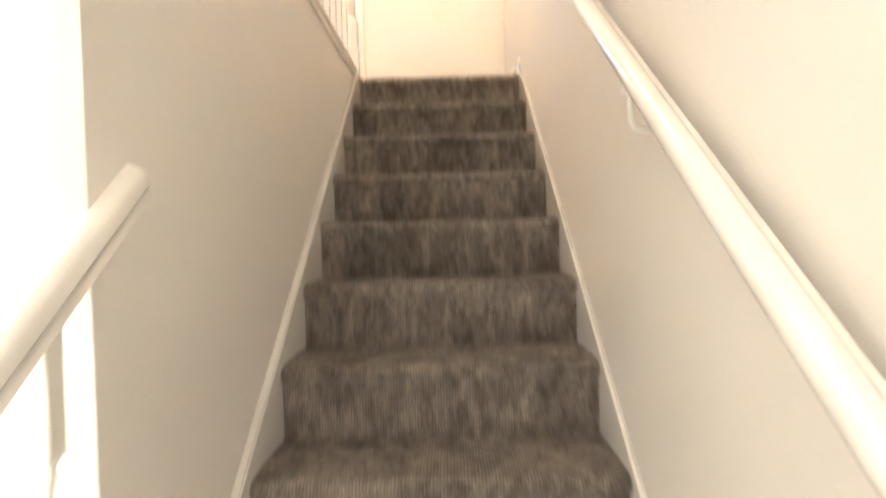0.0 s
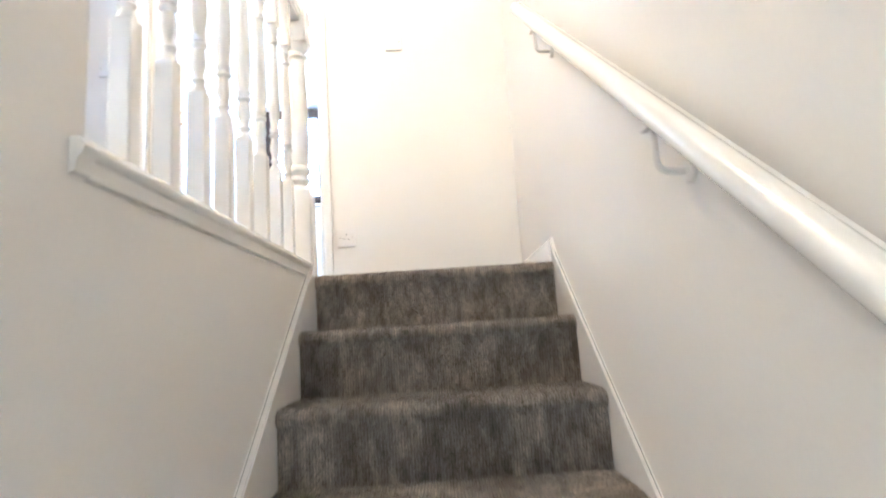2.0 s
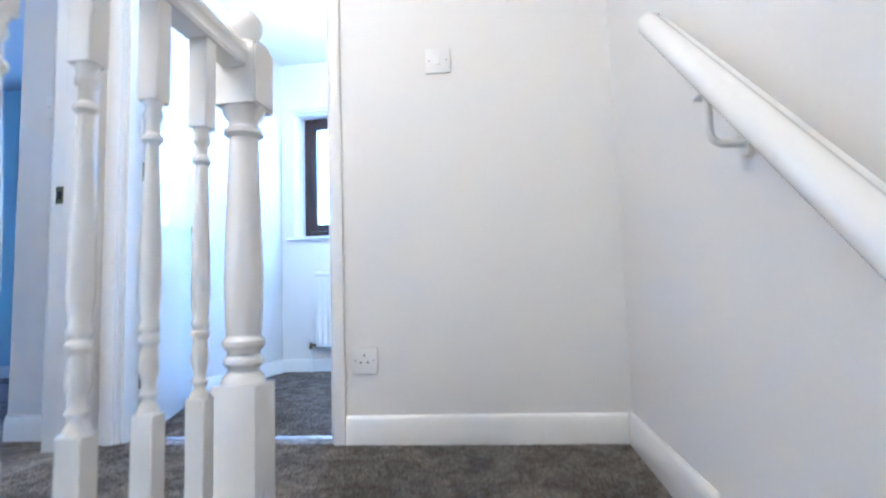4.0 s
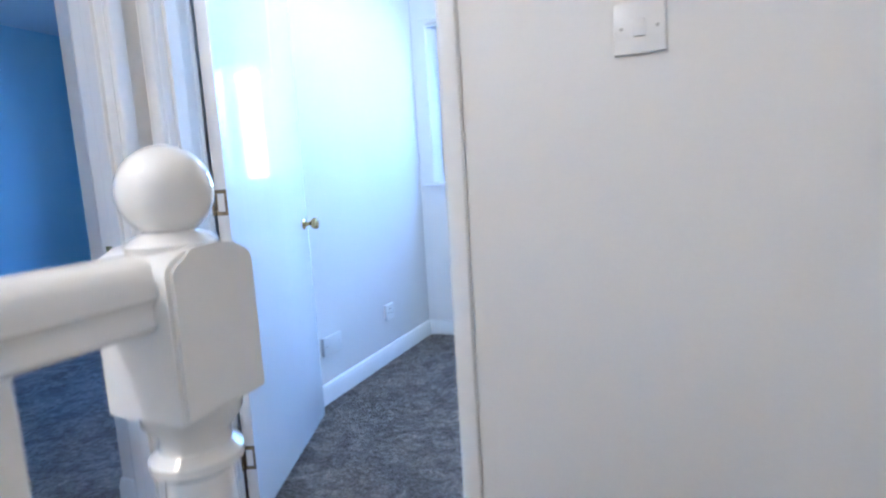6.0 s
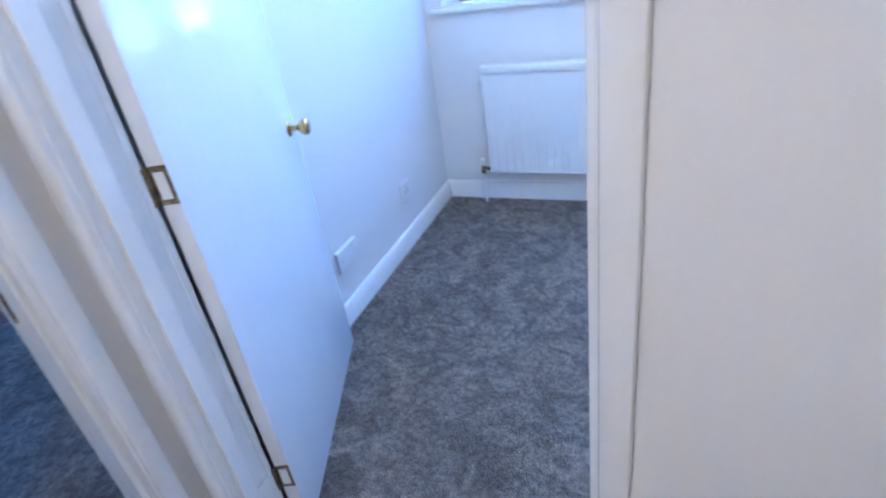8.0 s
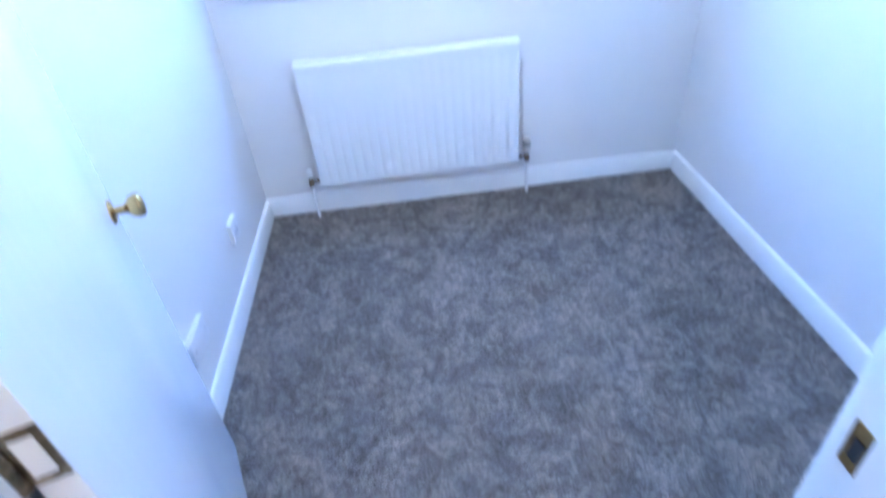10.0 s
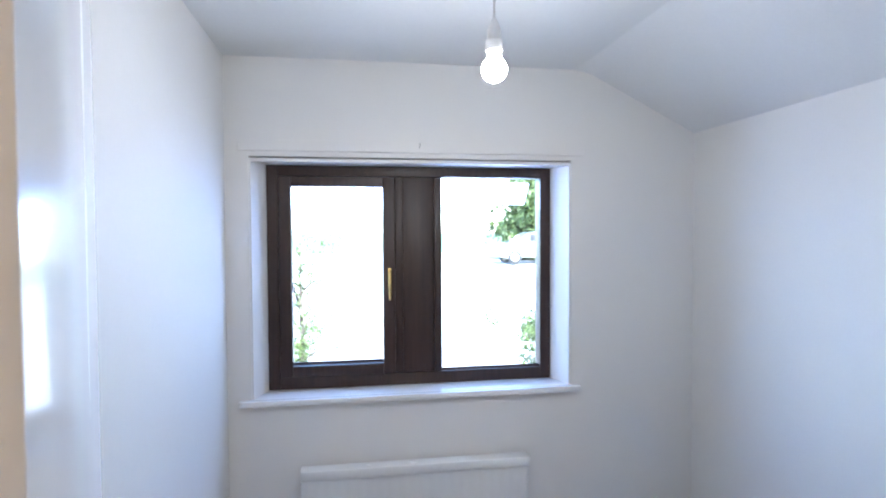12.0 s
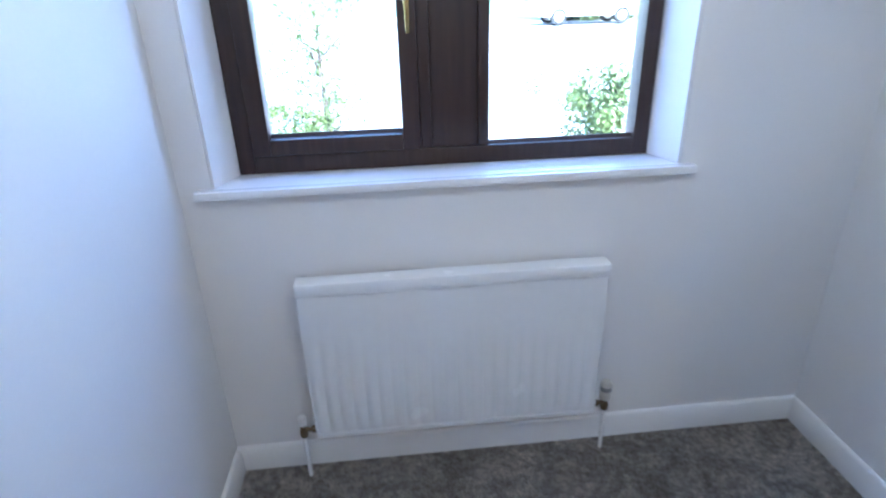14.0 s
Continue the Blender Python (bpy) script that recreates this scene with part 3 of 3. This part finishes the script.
frame_blue = casing("door_2", 0.765, 1.985, -1.337 * -1 - 0.002, 1.457, Matrix.Rotation(radians(90), 4, "Z") @ Matrix.Translation((-0.075, 0, 0)), "white gloss door frame of the blue bedroom")
stb = part("strike_plate", boxes((0.7625, 0.7645, 1.412, 1.440, 0.832, 0.892), bevel=0.0006), BRASS, frame_blue, "worn brass strike plate")
part("hole", boxes((0.761, 0.7622, 1.419, 1.433, 0.848, 0.874)), DARK, stb)
part("stop", boxes((0.753, 0.765, 1.365, 1.404, 0, 1.985), bevel=0.002), GLOSS, frame_blue)

ANG = radians(110.6)
leaf = root("door", Matrix.Translation((-1.268, YB + 0.022, 0.0)) @ Matrix.Rotation(ANG, 4, "Z"), "open white gloss flush bedroom door with a brass knob", "door")
part("leaf", boxes((0.0058, 0.762, -0.037, -0.002, 0.008, 1.975), bevel=0.002), DOORP, leaf, smooth=True)
kn = lathe([(0.024, 0), (0.024, 0.003), (0.019, 0.006), (0.0085, 0.008), (0.008, 0.026), (0.013, 0.031), (0.021, 0.038), (0.0245, 0.047), (0.0235, 0.056), (0.019, 0.0605), (0.010, 0.062)], 24)
knob = part("knob", kn, BRASS, leaf, "polished brass round door knob", smooth=True, place=pose(0.703, -0.037, 0.858, 90, 0, 0))
for z in (0.21, 0.985, 1.719):
    knuckle = []
    for k in range(5):
        a = z - 0.037 + k * 0.0148
        knuckle += [(0.0045, a), (0.0064, a + 0.0008), (0.0064, a + 0.0136), (0.0045, a + 0.0142)]
    h = part("hinge", lathe(knuckle, 12, centre=(0.0, 0.003, 0)), AGED, leaf, "small aged brass butt hinge", smooth=True)
    plain = z < 1.5
    part("hinge_leaf", boxes((0.0036, 0.0056, -0.036 if plain else -0.028, -0.002, z - 0.037, z + 0.037), bevel=0.0004), AGED if plain else GILT, h)
    if plain:
        part("paint", boxes((0.0028, 0.0035, -0.029, -0.009, z - 0.026, z + 0.026), bevel=0.0003), GLOSS, h, "thick white paint over the hinge")
    else:
        part("paint", boxes((0.0028, 0.0035, -0.0235, -0.003, z - 0.029, z + 0.029), bevel=0.0003), GLOSS, h, "thick white paint over the hinge")
    for dy, dz in () if plain else ((-0.020, -0.0325), (-0.0252, -0.0165), (-0.0252, 0.0165), (-0.020, 0.0325)):
        part("screw", lathe([(0.0022, 0.0022), (0.0027, 0.0025), (0.0027, 0.0037)], 16, centre=(0, dy, z + dz), axis="x"), TARN, h)
        part("slot", boxes((0.0019, 0.0023, dy - 0.0017, dy + 0.0017, z + dz - 0.0004, z + dz + 0.0004), (0.0019, 0.0023, dy - 0.0004, dy + 0.0004, z + dz - 0.0017, z + dz + 0.0017)), DARK, h)
    # leaf left on the jamb
    part("hinge_plate", boxes((0.0002, 0.0022, YB - 0.034, YB - 0.002, z - 0.037, z + 0.037)), GLOSS, frame_bed)

bar = part("threshold_strip", sweep([(-0.016, 0), (-0.012, 0.004), (0, 0.006), (0.012, 0.004), (0.016, 0)], (-1.268, YB - 0.010, 0.0005), (-0.497, YB - 0.010, 0.0005), (0, 1, 0), (0, 0, 1)), STEEL, smooth=True)
tagged(bar, "thin metal strip joining two carpets in the doorway", "threshold strip")


# ---- windows ----
def window(name, x0, x1, z0, z1, label, handle_right=True):
    """Dark frame with an opening sash, a broad mullion and a fixed pane; white reveal and sill board."""
    y = YN + 0.12
    w = structure(root(name, (x0, y, z0), label, "window"), label)
    W, H = x1 - x0, z1 - z0
    fr = 0.046
    part("window_frame", boxes((0, fr, 0, 0.07, 0, H), (W - fr, W, 0, 0.07, 0, H), (fr, W - fr, 0, 0.07, 0, 0.05), (fr, W - fr, 0, 0.07, H - 0.042, H), bevel=0.003), BROWN, w, "dark rosewood window frame", smooth=True)
    part("mullion", boxes((0.523, 0.556, -0.003, 0.066, 0.052, H - 0.044), (0.556, 0.690, 0.004, 0.066, 0.052, H - 0.044), (0.690, 0.722, -0.003, 0.066, 0.052, H - 0.044), (0.505, 0.523, 0.052, 0.066, 0.052, H - 0.044), (fr, 0.06, 0.052, 0.066, 0.052, H - 0.044), bevel=0.003), BROWN, w, "broad dark wooden mullion", smooth=True)
    sash = part("sash", boxes((fr + 0.002, 0.098, -0.014, 0.05, 0.053, H - 0.045), (0.472, 0.522, -0.014, 0.05, 0.053, H - 0.045), (0.098, 0.472, -0.014, 0.05, 0.053, 0.098), (0.098, 0.472, -0.014, 0.05, H - 0.086, H - 0.045), bevel=0.004), BROWN, w, "dark opening sash", smooth=True)
    for a, b, c, d in ((0.098, 0.472, 0.098, H - 0.086), (0.722, W - fr, 0.05, H - 0.042)):
        bm = sweep([(0, 0), (0.012, 0), (0.004, 0.010), (0, 0.010)], (a, 0.028, c), (b, 0.028, c), (0, -1, 0), (0, 0, 1))
        part("bead", bm, BROWN, w)
        p = part("pane", boxes((a - 0.004, b + 0.004, 0.030, 0.034, c - 0.004, d + 0.004)), GLASS, w)
        p.visible_shadow = False
    hb = part("handle", boxes((0.490, 0.506, -0.022, -0.014, 0.42, 0.50), bevel=0.003), BRASS, sash, "slim brass casement handle", smooth=True)
    bm = tube([(0.498, -0.020, 0.485), (0.498, -0.040, 0.480), (0.498, -0.044, 0.46), (0.498, -0.042, 0.40), (0.498, -0.036, 0.368)], [0.007, 0.008, 0.008, 0.007, 0.0055])
    part("lever", bm, BRASS, w, "slim brass lever", smooth=True)
    # white painted reveal linings
    ya = YN + 0.001 - y
    for x, sgn in ((0.0, -1), (W, 1)):
        bm = bmesh.new()
        shape = [(x + sgn * 0.0465, ya), (x + sgn * 0.040, ya), (x + sgn * 0.001, 0.0), (x + sgn * 0.001, 0.06), (x + sgn * 0.0465, 0.06)]
        lo, hi = ([bm.verts.new((a, b, z)) for a, b in shape] for z in (-0.0005, H + 0.0005))
        for k in range(5):
            bm.faces.new((lo[k], lo[(k + 1) % 5], hi[(k + 1) % 5], hi[k]))
        bm.faces.new(lo), bm.faces.new(hi)
        part("reveal", bm, PAINT, w)
    part("reveal", boxes((-0.0465, W + 0.0465, ya, 0.06, H + 0.001, H + 0.014)), PAINT, w)
    part("window_sill", boxes((-0.090, W + 0.084, YN - 0.030 - y, YN - y - 0.0005, -0.024, -0.001), (-0.046, W + 0.046, YN - y - 0.001, 0.06, -0.024, -0.001), bevel=0.004), GLOSS, w, "white gloss window board", smooth=True)
    return w


window("window_1", -1.444, -0.236, 0.979, 1.905, "dark brown wooden casement window in a white reveal")
window("window_2", -3.600, -2.414, 0.979, 1.905, "dark brown wooden casement window of the blue bedroom")
# added white frame around the hall lamp; the wall has no opening
hall_lamp_frame = structure(root("hall_fill_frame", (-1.02, -1.352, -0.75), "white frame added around the hall lamp", "window"), "white frame added around the hall lamp")
part("window_frame", boxes((-0.53, -0.475, -0.035, 0, -1.2, 1.2), (0.475, 0.522, -0.035, 0, -1.2, 1.2), (-0.475, 0.475, -0.035, 0, 1.155, 1.2), (-0.475, 0.475, -0.035, 0, -1.2, -1.155), bevel=0.003), GLOSS, hall_lamp_frame)
batten = part("curtain_batten", boxes((-1.527, -0.133, YN - 0.014, YN - 0.0005, 1.945, 1.988), bevel=0.002), PAINT)
part("hook", tube([(-0.83, YN - 0.014, 1.966), (-0.83, YN - 0.024, 1.966), (-0.83, YN - 0.030, 1.972), (-0.83, YN - 0.029, 1.982)], 0.0022, 8), STEEL, batten, "small bright metal hook", smooth=True)
tagged(batten, "white painted timber batten over the window", "curtain batten")


# ---- radiators ----
def radiator(place, W, label, H=0.536):
    r = root("radiator", place, label, "radiator", "panel radiators")
    n = 22
    flat, pitch = 0.0, W / n
    bm = bmesh.new()
    cols = []
    # front skin with pressed vertical flutes, flat along the top
    prof_z = [0.0, 0.012, 0.03, 0.05, 0.12, 0.20, 0.28, 0.36, H - 0.040]
    amp = [0.0, 0.2, 0.9, 1, 0.95, 0.7, 0.3, 0.06, 0.0]
    N = n * 8
    for i in range(N + 1):
        x = W * i / N
        ph = (x / pitch) % 1
        wv = 0.5 - 0.5 * math.cos(2 * math.pi * ph)
        wv = wv ** 0.7
        cols.append([bm.verts.new((x, -0.0085 * a * (wv - 0.5) - (0 if 0 < k < 8 else -0.003), z)) for k, (z, a) in enumerate(zip(prof_z, amp))])
    for a, b in zip(cols, cols[1:]):
        for k in range(len(prof_z) - 1):
            bm.faces.new((a[k], b[k], b[k + 1], a[k + 1]))
    part("front_panel", bm, RADW, r, smooth=True)
    part("back_panel", boxes((0.0, W, 0.010, 0.050, 0.004, H - 0.03), bevel=0.004), RADW, r, smooth=True)
    part("top_grille", sweep([(-0.003, H - 0.038), (-0.004, H - 0.036), (-0.004, H - 0.007), (-0.002, H - 0.002), (0.003, H), (0.050, H), (0.054, H - 0.004), (0.054, H - 0.038)], (-0.004, 0, 0), (W + 0.004, 0, 0), (0, 1, 0), (0, 0, 1)), RADW, r, smooth=True)
    for x0, x1 in ((-0.004, 0.001), (W - 0.001, W + 0.004)):
        part("side_cover", boxes((x0, x1, 0.002, 0.054, 0.02, H - 0.0465), bevel=0.001), RADW, r)
    part("seam", boxes((0.0, W, -0.0035, 0.0, -0.004, 0.010), bevel=0.002), RADW, r, smooth=True)
    # valves and pipes
    z0 = -place[2]
    for x, s, trv in ((-0.045, -1, False), (W + 0.042, 1, True)):
        v = part("valve", lathe([(0.011, -0.005), (0.013, 0.0), (0.013, 0.018), (0.010, 0.022), (0.010, 0.045)], 14, centre=(x, 0.022, -0.01)), TARN, r, "tarnished brass radiator valve", smooth=True)
        part("union", lathe([(0.008, 0.0), (0.008, abs(x if s < 0 else x - W) - 0.018), (0.012, abs(x if s < 0 else x - W) - 0.017), (0.012, abs(x if s < 0 else x - W) - 0.004)][:: 1] if s < 0 else [(0.012, -0.038), (0.012, -0.025), (0.008, -0.024), (0.008, 0.0)], 12, centre=(x, 0.022, 0.012), axis="x"), TARN, v, smooth=True)
        if trv:
            part("thermostat_head", lathe([(0.012, 0.035), (0.018, 0.04), (0.0185, 0.062), (0.016, 0.064), (0.016, 0.068), (0.0185, 0.07), (0.0185, 0.098), (0.014, 0.106)], 18, centre=(x, 0.022, -0.01)), HEADP, v, "beige thermostatic valve head with dark bands", smooth=True)
            part("band", lathe([(0.0192, 0.074), (0.0192, 0.09)], 18, centre=(x, 0.022, -0.01)), GREYP, v)
        else:
            part("cap", lathe([(0.010, 0.04), (0.0125, 0.043), (0.0125, 0.07), (0.009, 0.074)], 14, centre=(x, 0.022, -0.01)), PLATE, v, "white plastic lockshield cap", smooth=True)
        part("pipe", lathe([(0.0075, z0 + 0.001), (0.0075, -0.012)], 12, centre=(x, 0.022, 0)), GLOSS, r, "white painted pipe tail", smooth=True)
    for x in (0.14, W - 0.14):
        part("wall_hook", boxes((x - 0.015, x + 0.015, 0.050, YN - place[1] - 0.0005, 0.08, 0.44)), STEEL, r)
    return r


radiator((-1.298, YN - 0.085, 0.180), 0.895, "white panel radiator under the bedroom window")
radiator((-3.50, YN - 0.089, 0.180), 1.0, "white panel radiator in the blue bedroom")


# ---- switch and sockets ----
def plate(name, m, label, category, w=0.086, h=0.086, kind="socket", box_depth=0.0):
    """A wall plate that faces -y at the origin."""
    p = root(name, m, label, category, "wall plates")
    part("face", boxes((-w / 2, w / 2, -0.009, 0, -h / 2, h / 2), bevel=0.0025), PLATE, p, smooth=True)
    if box_depth:
        part("back_box", boxes((-w / 2 + 0.002, w / 2 - 0.002, 0.0003, box_depth, -h / 2 + 0.002, h / 2 - 0.002)), PLATE, p)
    if kind == "socket":
        for x, z, sx, sz in ((0, 0.016, 0.004, 0.008), (-0.011, -0.006, 0.007, 0.0045), (0.011, -0.006, 0.007, 0.0045)):
            part("slot", boxes((x - sx / 2, x + sx / 2, -0.0098, -0.0088, z - sz / 2, z + sz / 2)), DARK, p)
    if kind == "switch":
        part("rocker", boxes((-0.0095, 0.0095, -0.0135, -0.0085, -0.015, 0.015), bevel=0.002), PLATE, p, smooth=True)
    for x in (-w * 0.35, w * 0.35):
        part("screw", lathe([(0.0032, -0.0085), (0.0032, -0.0096)], 10, centre=(x, 0, 0), axis="y"), STEEL, p)
    return p


plate("light_switch", pose(-0.108, YE - 0.0005, 1.263), "white plastic single light switch on the landing wall", "light switch", kind="switch")
plate("wall_socket", pose(-0.383, YE - 0.0005, 0.268), "white plastic single power socket above the skirting", "socket")
plate("wall_socket", pose(BW + 0.0085, 2.383, 0.281, 0, 0, 90), "white plastic single power socket on the bedroom wall", "socket", box_depth=0.008)
plate("wall_socket", pose(BW + 0.0085, 1.823, 0.267, 0, 0, 90), "white plastic double blank wall plate", "socket", w=0.146, kind="blank", box_depth=0.008)
plate("light_switch", pose(-1.60, YE + 0.0745, 1.25), "white plastic light switch inside the blue bedroom", "light switch", kind="switch")


# ---- pendants ----
def pendant(place, label, drop):
    """Bare bulb on a cable; place is the bulb's centre."""
    p = root("pendant_light", place, label, "pendant light")
    part("bulb", lathe([(0.004, -0.030)] + [(0.029 * math.sin(radians(a)), -0.001 - 0.029 * math.cos(radians(a))) for a in range(15, 150, 12)] + [(0.014, 0.036), (0.013, 0.046)], 24), BULB, p, "lit round white bulb", smooth=True)
    part("lampholder", lathe([(0.019, 0.040), (0.020, 0.044), (0.020, 0.062), (0.016, 0.066), (0.016, 0.088), (0.010, 0.100), (0.004, 0.112)], 20), PLATE, p, "white plastic lampholder", smooth=True)
    part("cable", lathe([(0.003, 0.11), (0.003, drop - 0.02)], 8), CABLE, p, smooth=True)
    part("ceiling_rose", lathe([(0.008, drop - 0.03), (0.030, drop - 0.022), (0.042, drop - 0.010), (0.044, drop)], 24), PLATE, p, smooth=True)
    return p


pendant((-0.776, 1.9, 1.995), "bare lit bulb hanging on a white cable", TOP - 1.995)
pendant((-0.80, -0.62, 2.01), "bare lit bulb over the landing", TOP - 2.01)


# ---- outdoors ----
def lie(y):
    """Height of the ground outside, rising away from the house."""
    return HALL - 0.14 + max(0.0, min(y, 25.0) - 5.0) * 0.14


def sheet(xs, ys, lift):
    bm = bmesh.new()
    rows = [[bm.verts.new((x, y, lie(y) + lift)) for x in xs] for y in ys]
    for a, b in zip(rows, rows[1:]):
        for i in range(len(xs) - 1):
            bm.faces.new((a[i], a[i + 1], b[i + 1], b[i]))
    return bm


structure(part("ground", sheet((-500, -60, -20, 20, 60, 500), (-900, -100, -5, 3.2, 5, 10, 15, 20, 25, 60, 900), -0.03), GRASS), "mown grass rising away from the house", "ground")
structure(part("pavement", sheet((-16, -8, 0, 8, 16), (3.3, 5, 10, 15, 20, 25, 40), 0.0), PAVE), "pale sunlit paved drive", "pavement")


def leafy(name, place, size, count, seed, label, category, trunk=1.5, limbs=6, leaf=0.09, density_low=0.2):
    """A tapered trunk with limbs and a crown of many small leaves in uneven clumps."""
    rng = random.Random(seed)
    t = root(name, place, label, category)
    bm = bmesh.new()
    top = trunk + size[2] * 0.75
    tube([(0, 0, 0), (0.05, 0.02, trunk), (0.0, 0.06, top)], [0.035 * size[2], 0.026 * size[2], 0.006 * size[2]], 9, bm)
    tips = []
    for i in range(limbs):
        a, h = i * 2.4 + rng.uniform(-.4, .4), trunk * 0.7 + (top - trunk * 0.7) * (i + 0.5) / limbs
        r = rng.uniform(0.55, 0.95)
        e = Vector((math.cos(a) * size[0] * r / 2, math.sin(a) * size[1] * r / 2, h + size[2] * rng.uniform(.08, .25)))
        mid = Vector((0, 0, h)).lerp(e, 0.5) + Vector((0, 0, 0.05 * size[2]))
        tube([(0, 0, h), mid, e], [0.012 * size[2], 0.008 * size[2], 0.003 * size[2]], 6, bm)
        tips += [e, mid]
    part("trunk", bm, BARK, t, smooth=True)
    clumps = [Vector((rng.gauss(0, .24) * size[0], rng.gauss(0, .24) * size[1], trunk + size[2] * rng.uniform(density_low, 1.0))) for _ in range(int(count / 90))] + tips
    verts, faces = [], []
    for _ in range(count):
        c = rng.choice(clumps)
        p = c + Vector((rng.gauss(0, .07) * size[0], rng.gauss(0, .07) * size[1], rng.gauss(0, .06) * size[2]))
        q = Euler((rng.uniform(-1.2, 1.2), rng.uniform(-1.2, 1.2), rng.uniform(0, 6.28))).to_matrix()
        s = leaf * rng.uniform(.6, 1.3)
        k = len(verts)
        verts += [p + q @ Vector(v) for v in ((-s, 0, 0), (0, -s * .45, 0.1 * s), (s, 0, 0), (0, s * .45, 0.1 * s))]
        faces.append((k, k + 1, k + 2, k + 3))
    me = bpy.data.meshes.new("crown")
    me.from_pydata(verts, [], faces)
    me.materials.append(LEAF)
    new("crown", me).parent = t
    return t


leafy("tree", (9.5, 30.0, lie(30) - 0.02), (5.4, 4.5, 4.2), 20000, 3, "broad leafy green tree beyond the drive", "tree", trunk=0.3, leaf=0.15, density_low=0.0)
leafy("shrub", (2.65, 11.0, lie(11) - 0.02), (1.25, 1.2, 1.85), 5000, 5, "leafy green shrub beside the drive", "shrub", trunk=0.15, leaf=0.055, density_low=0.0)
leafy("shrub", (-2.5, 11.6, lie(11.6) - 0.02), (1.9, 1.1, 1.2), 4200, 7, "sparse leafy shrub under a young tree", "shrub", trunk=0.2, leaf=0.05, density_low=0.0)
leafy("tree", (-2.2, 12.4, lie(12.4) - 0.02), (2.2, 2.0, 2.5), 1700, 9, "young tree with few leaves and thin branches", "tree", trunk=0.7, limbs=12, leaf=0.05)

leafy("hedge", (8.2, 27.8, lie(27.8) - 0.02), (3.4, 1.2, 1.3), 7000, 12, "dense dark green hedge beneath the tree", "hedge", trunk=0.1, leaf=0.10, density_low=0.0)

fence = root("fence", (0.25, 13.8, lie(13.8) + 0.0), "low grey timber picket fence beside the drive", "fence")
for k in range(5):
    part("picket", boxes((k * 0.14, k * 0.14 + 0.09, 0, 0.02, -0.01, 0.55), bevel=0.004), FENCE, fence)
for z in (0.12, 0.40):
    part("rail", boxes((-0.02, 0.68, 0.0205, 0.06, z, z + 0.06)), FENCE, fence)

car = root("car", (7.2, 25.5, lie(25.5)), "silver hatchback parked beyond the drive", "car")
bm = bmesh.new()
side = [(-2.0, 0.32), (-2.05, 0.62), (-1.95, 0.86), (-1.1, 0.98), (-0.45, 1.42), (0.9, 1.45), (1.65, 1.02), (1.98, 0.92), (2.05, 0.55), (1.98, 0.30)]
rg = [[bm.verts.new((x * (1 if abs(y) < 0.8 else 0.97), y, z)) for x, z in side] for y in (-0.85, -0.78, 0.78, 0.85)]
for a, b in zip(rg, rg[1:]):
    for i in range(10):
        bm.faces.new((a[i], a[(i + 1) % 10], b[(i + 1) % 10], b[i]))
bm.faces.new(rg[0]), bm.faces.new(rg[-1])
bmesh.ops.bevel(bm, geom=list(bm.edges), offset=0.03, segments=2, affect="EDGES")
part("body", bm, CARP, car, smooth=True)
part("window", boxes((-0.62, 0.22, -0.862, -0.845, 1.0, 1.34)), DARK, car)
part("window", boxes((0.28, 1.05, -0.862, -0.845, 1.0, 1.34)), DARK, car)
for x in (-1.28, 1.28):
    for y in (-0.86, 0.70):
        wh = part("wheel", lathe([(0.2, 0), (0.30, 0.0), (0.31, 0.03), (0.31, 0.13), (0.30, 0.16), (0.2, 0.16)], 22, centre=(x, y, 0.31), axis="y"), RUBBER, car, smooth=True)
        part("rim", lathe([(0.05, -0.012), (0.19, -0.004), (0.195, 0.02)], 18, centre=(x, y, 0.31), axis="y"), STEEL, wh, smooth=True)
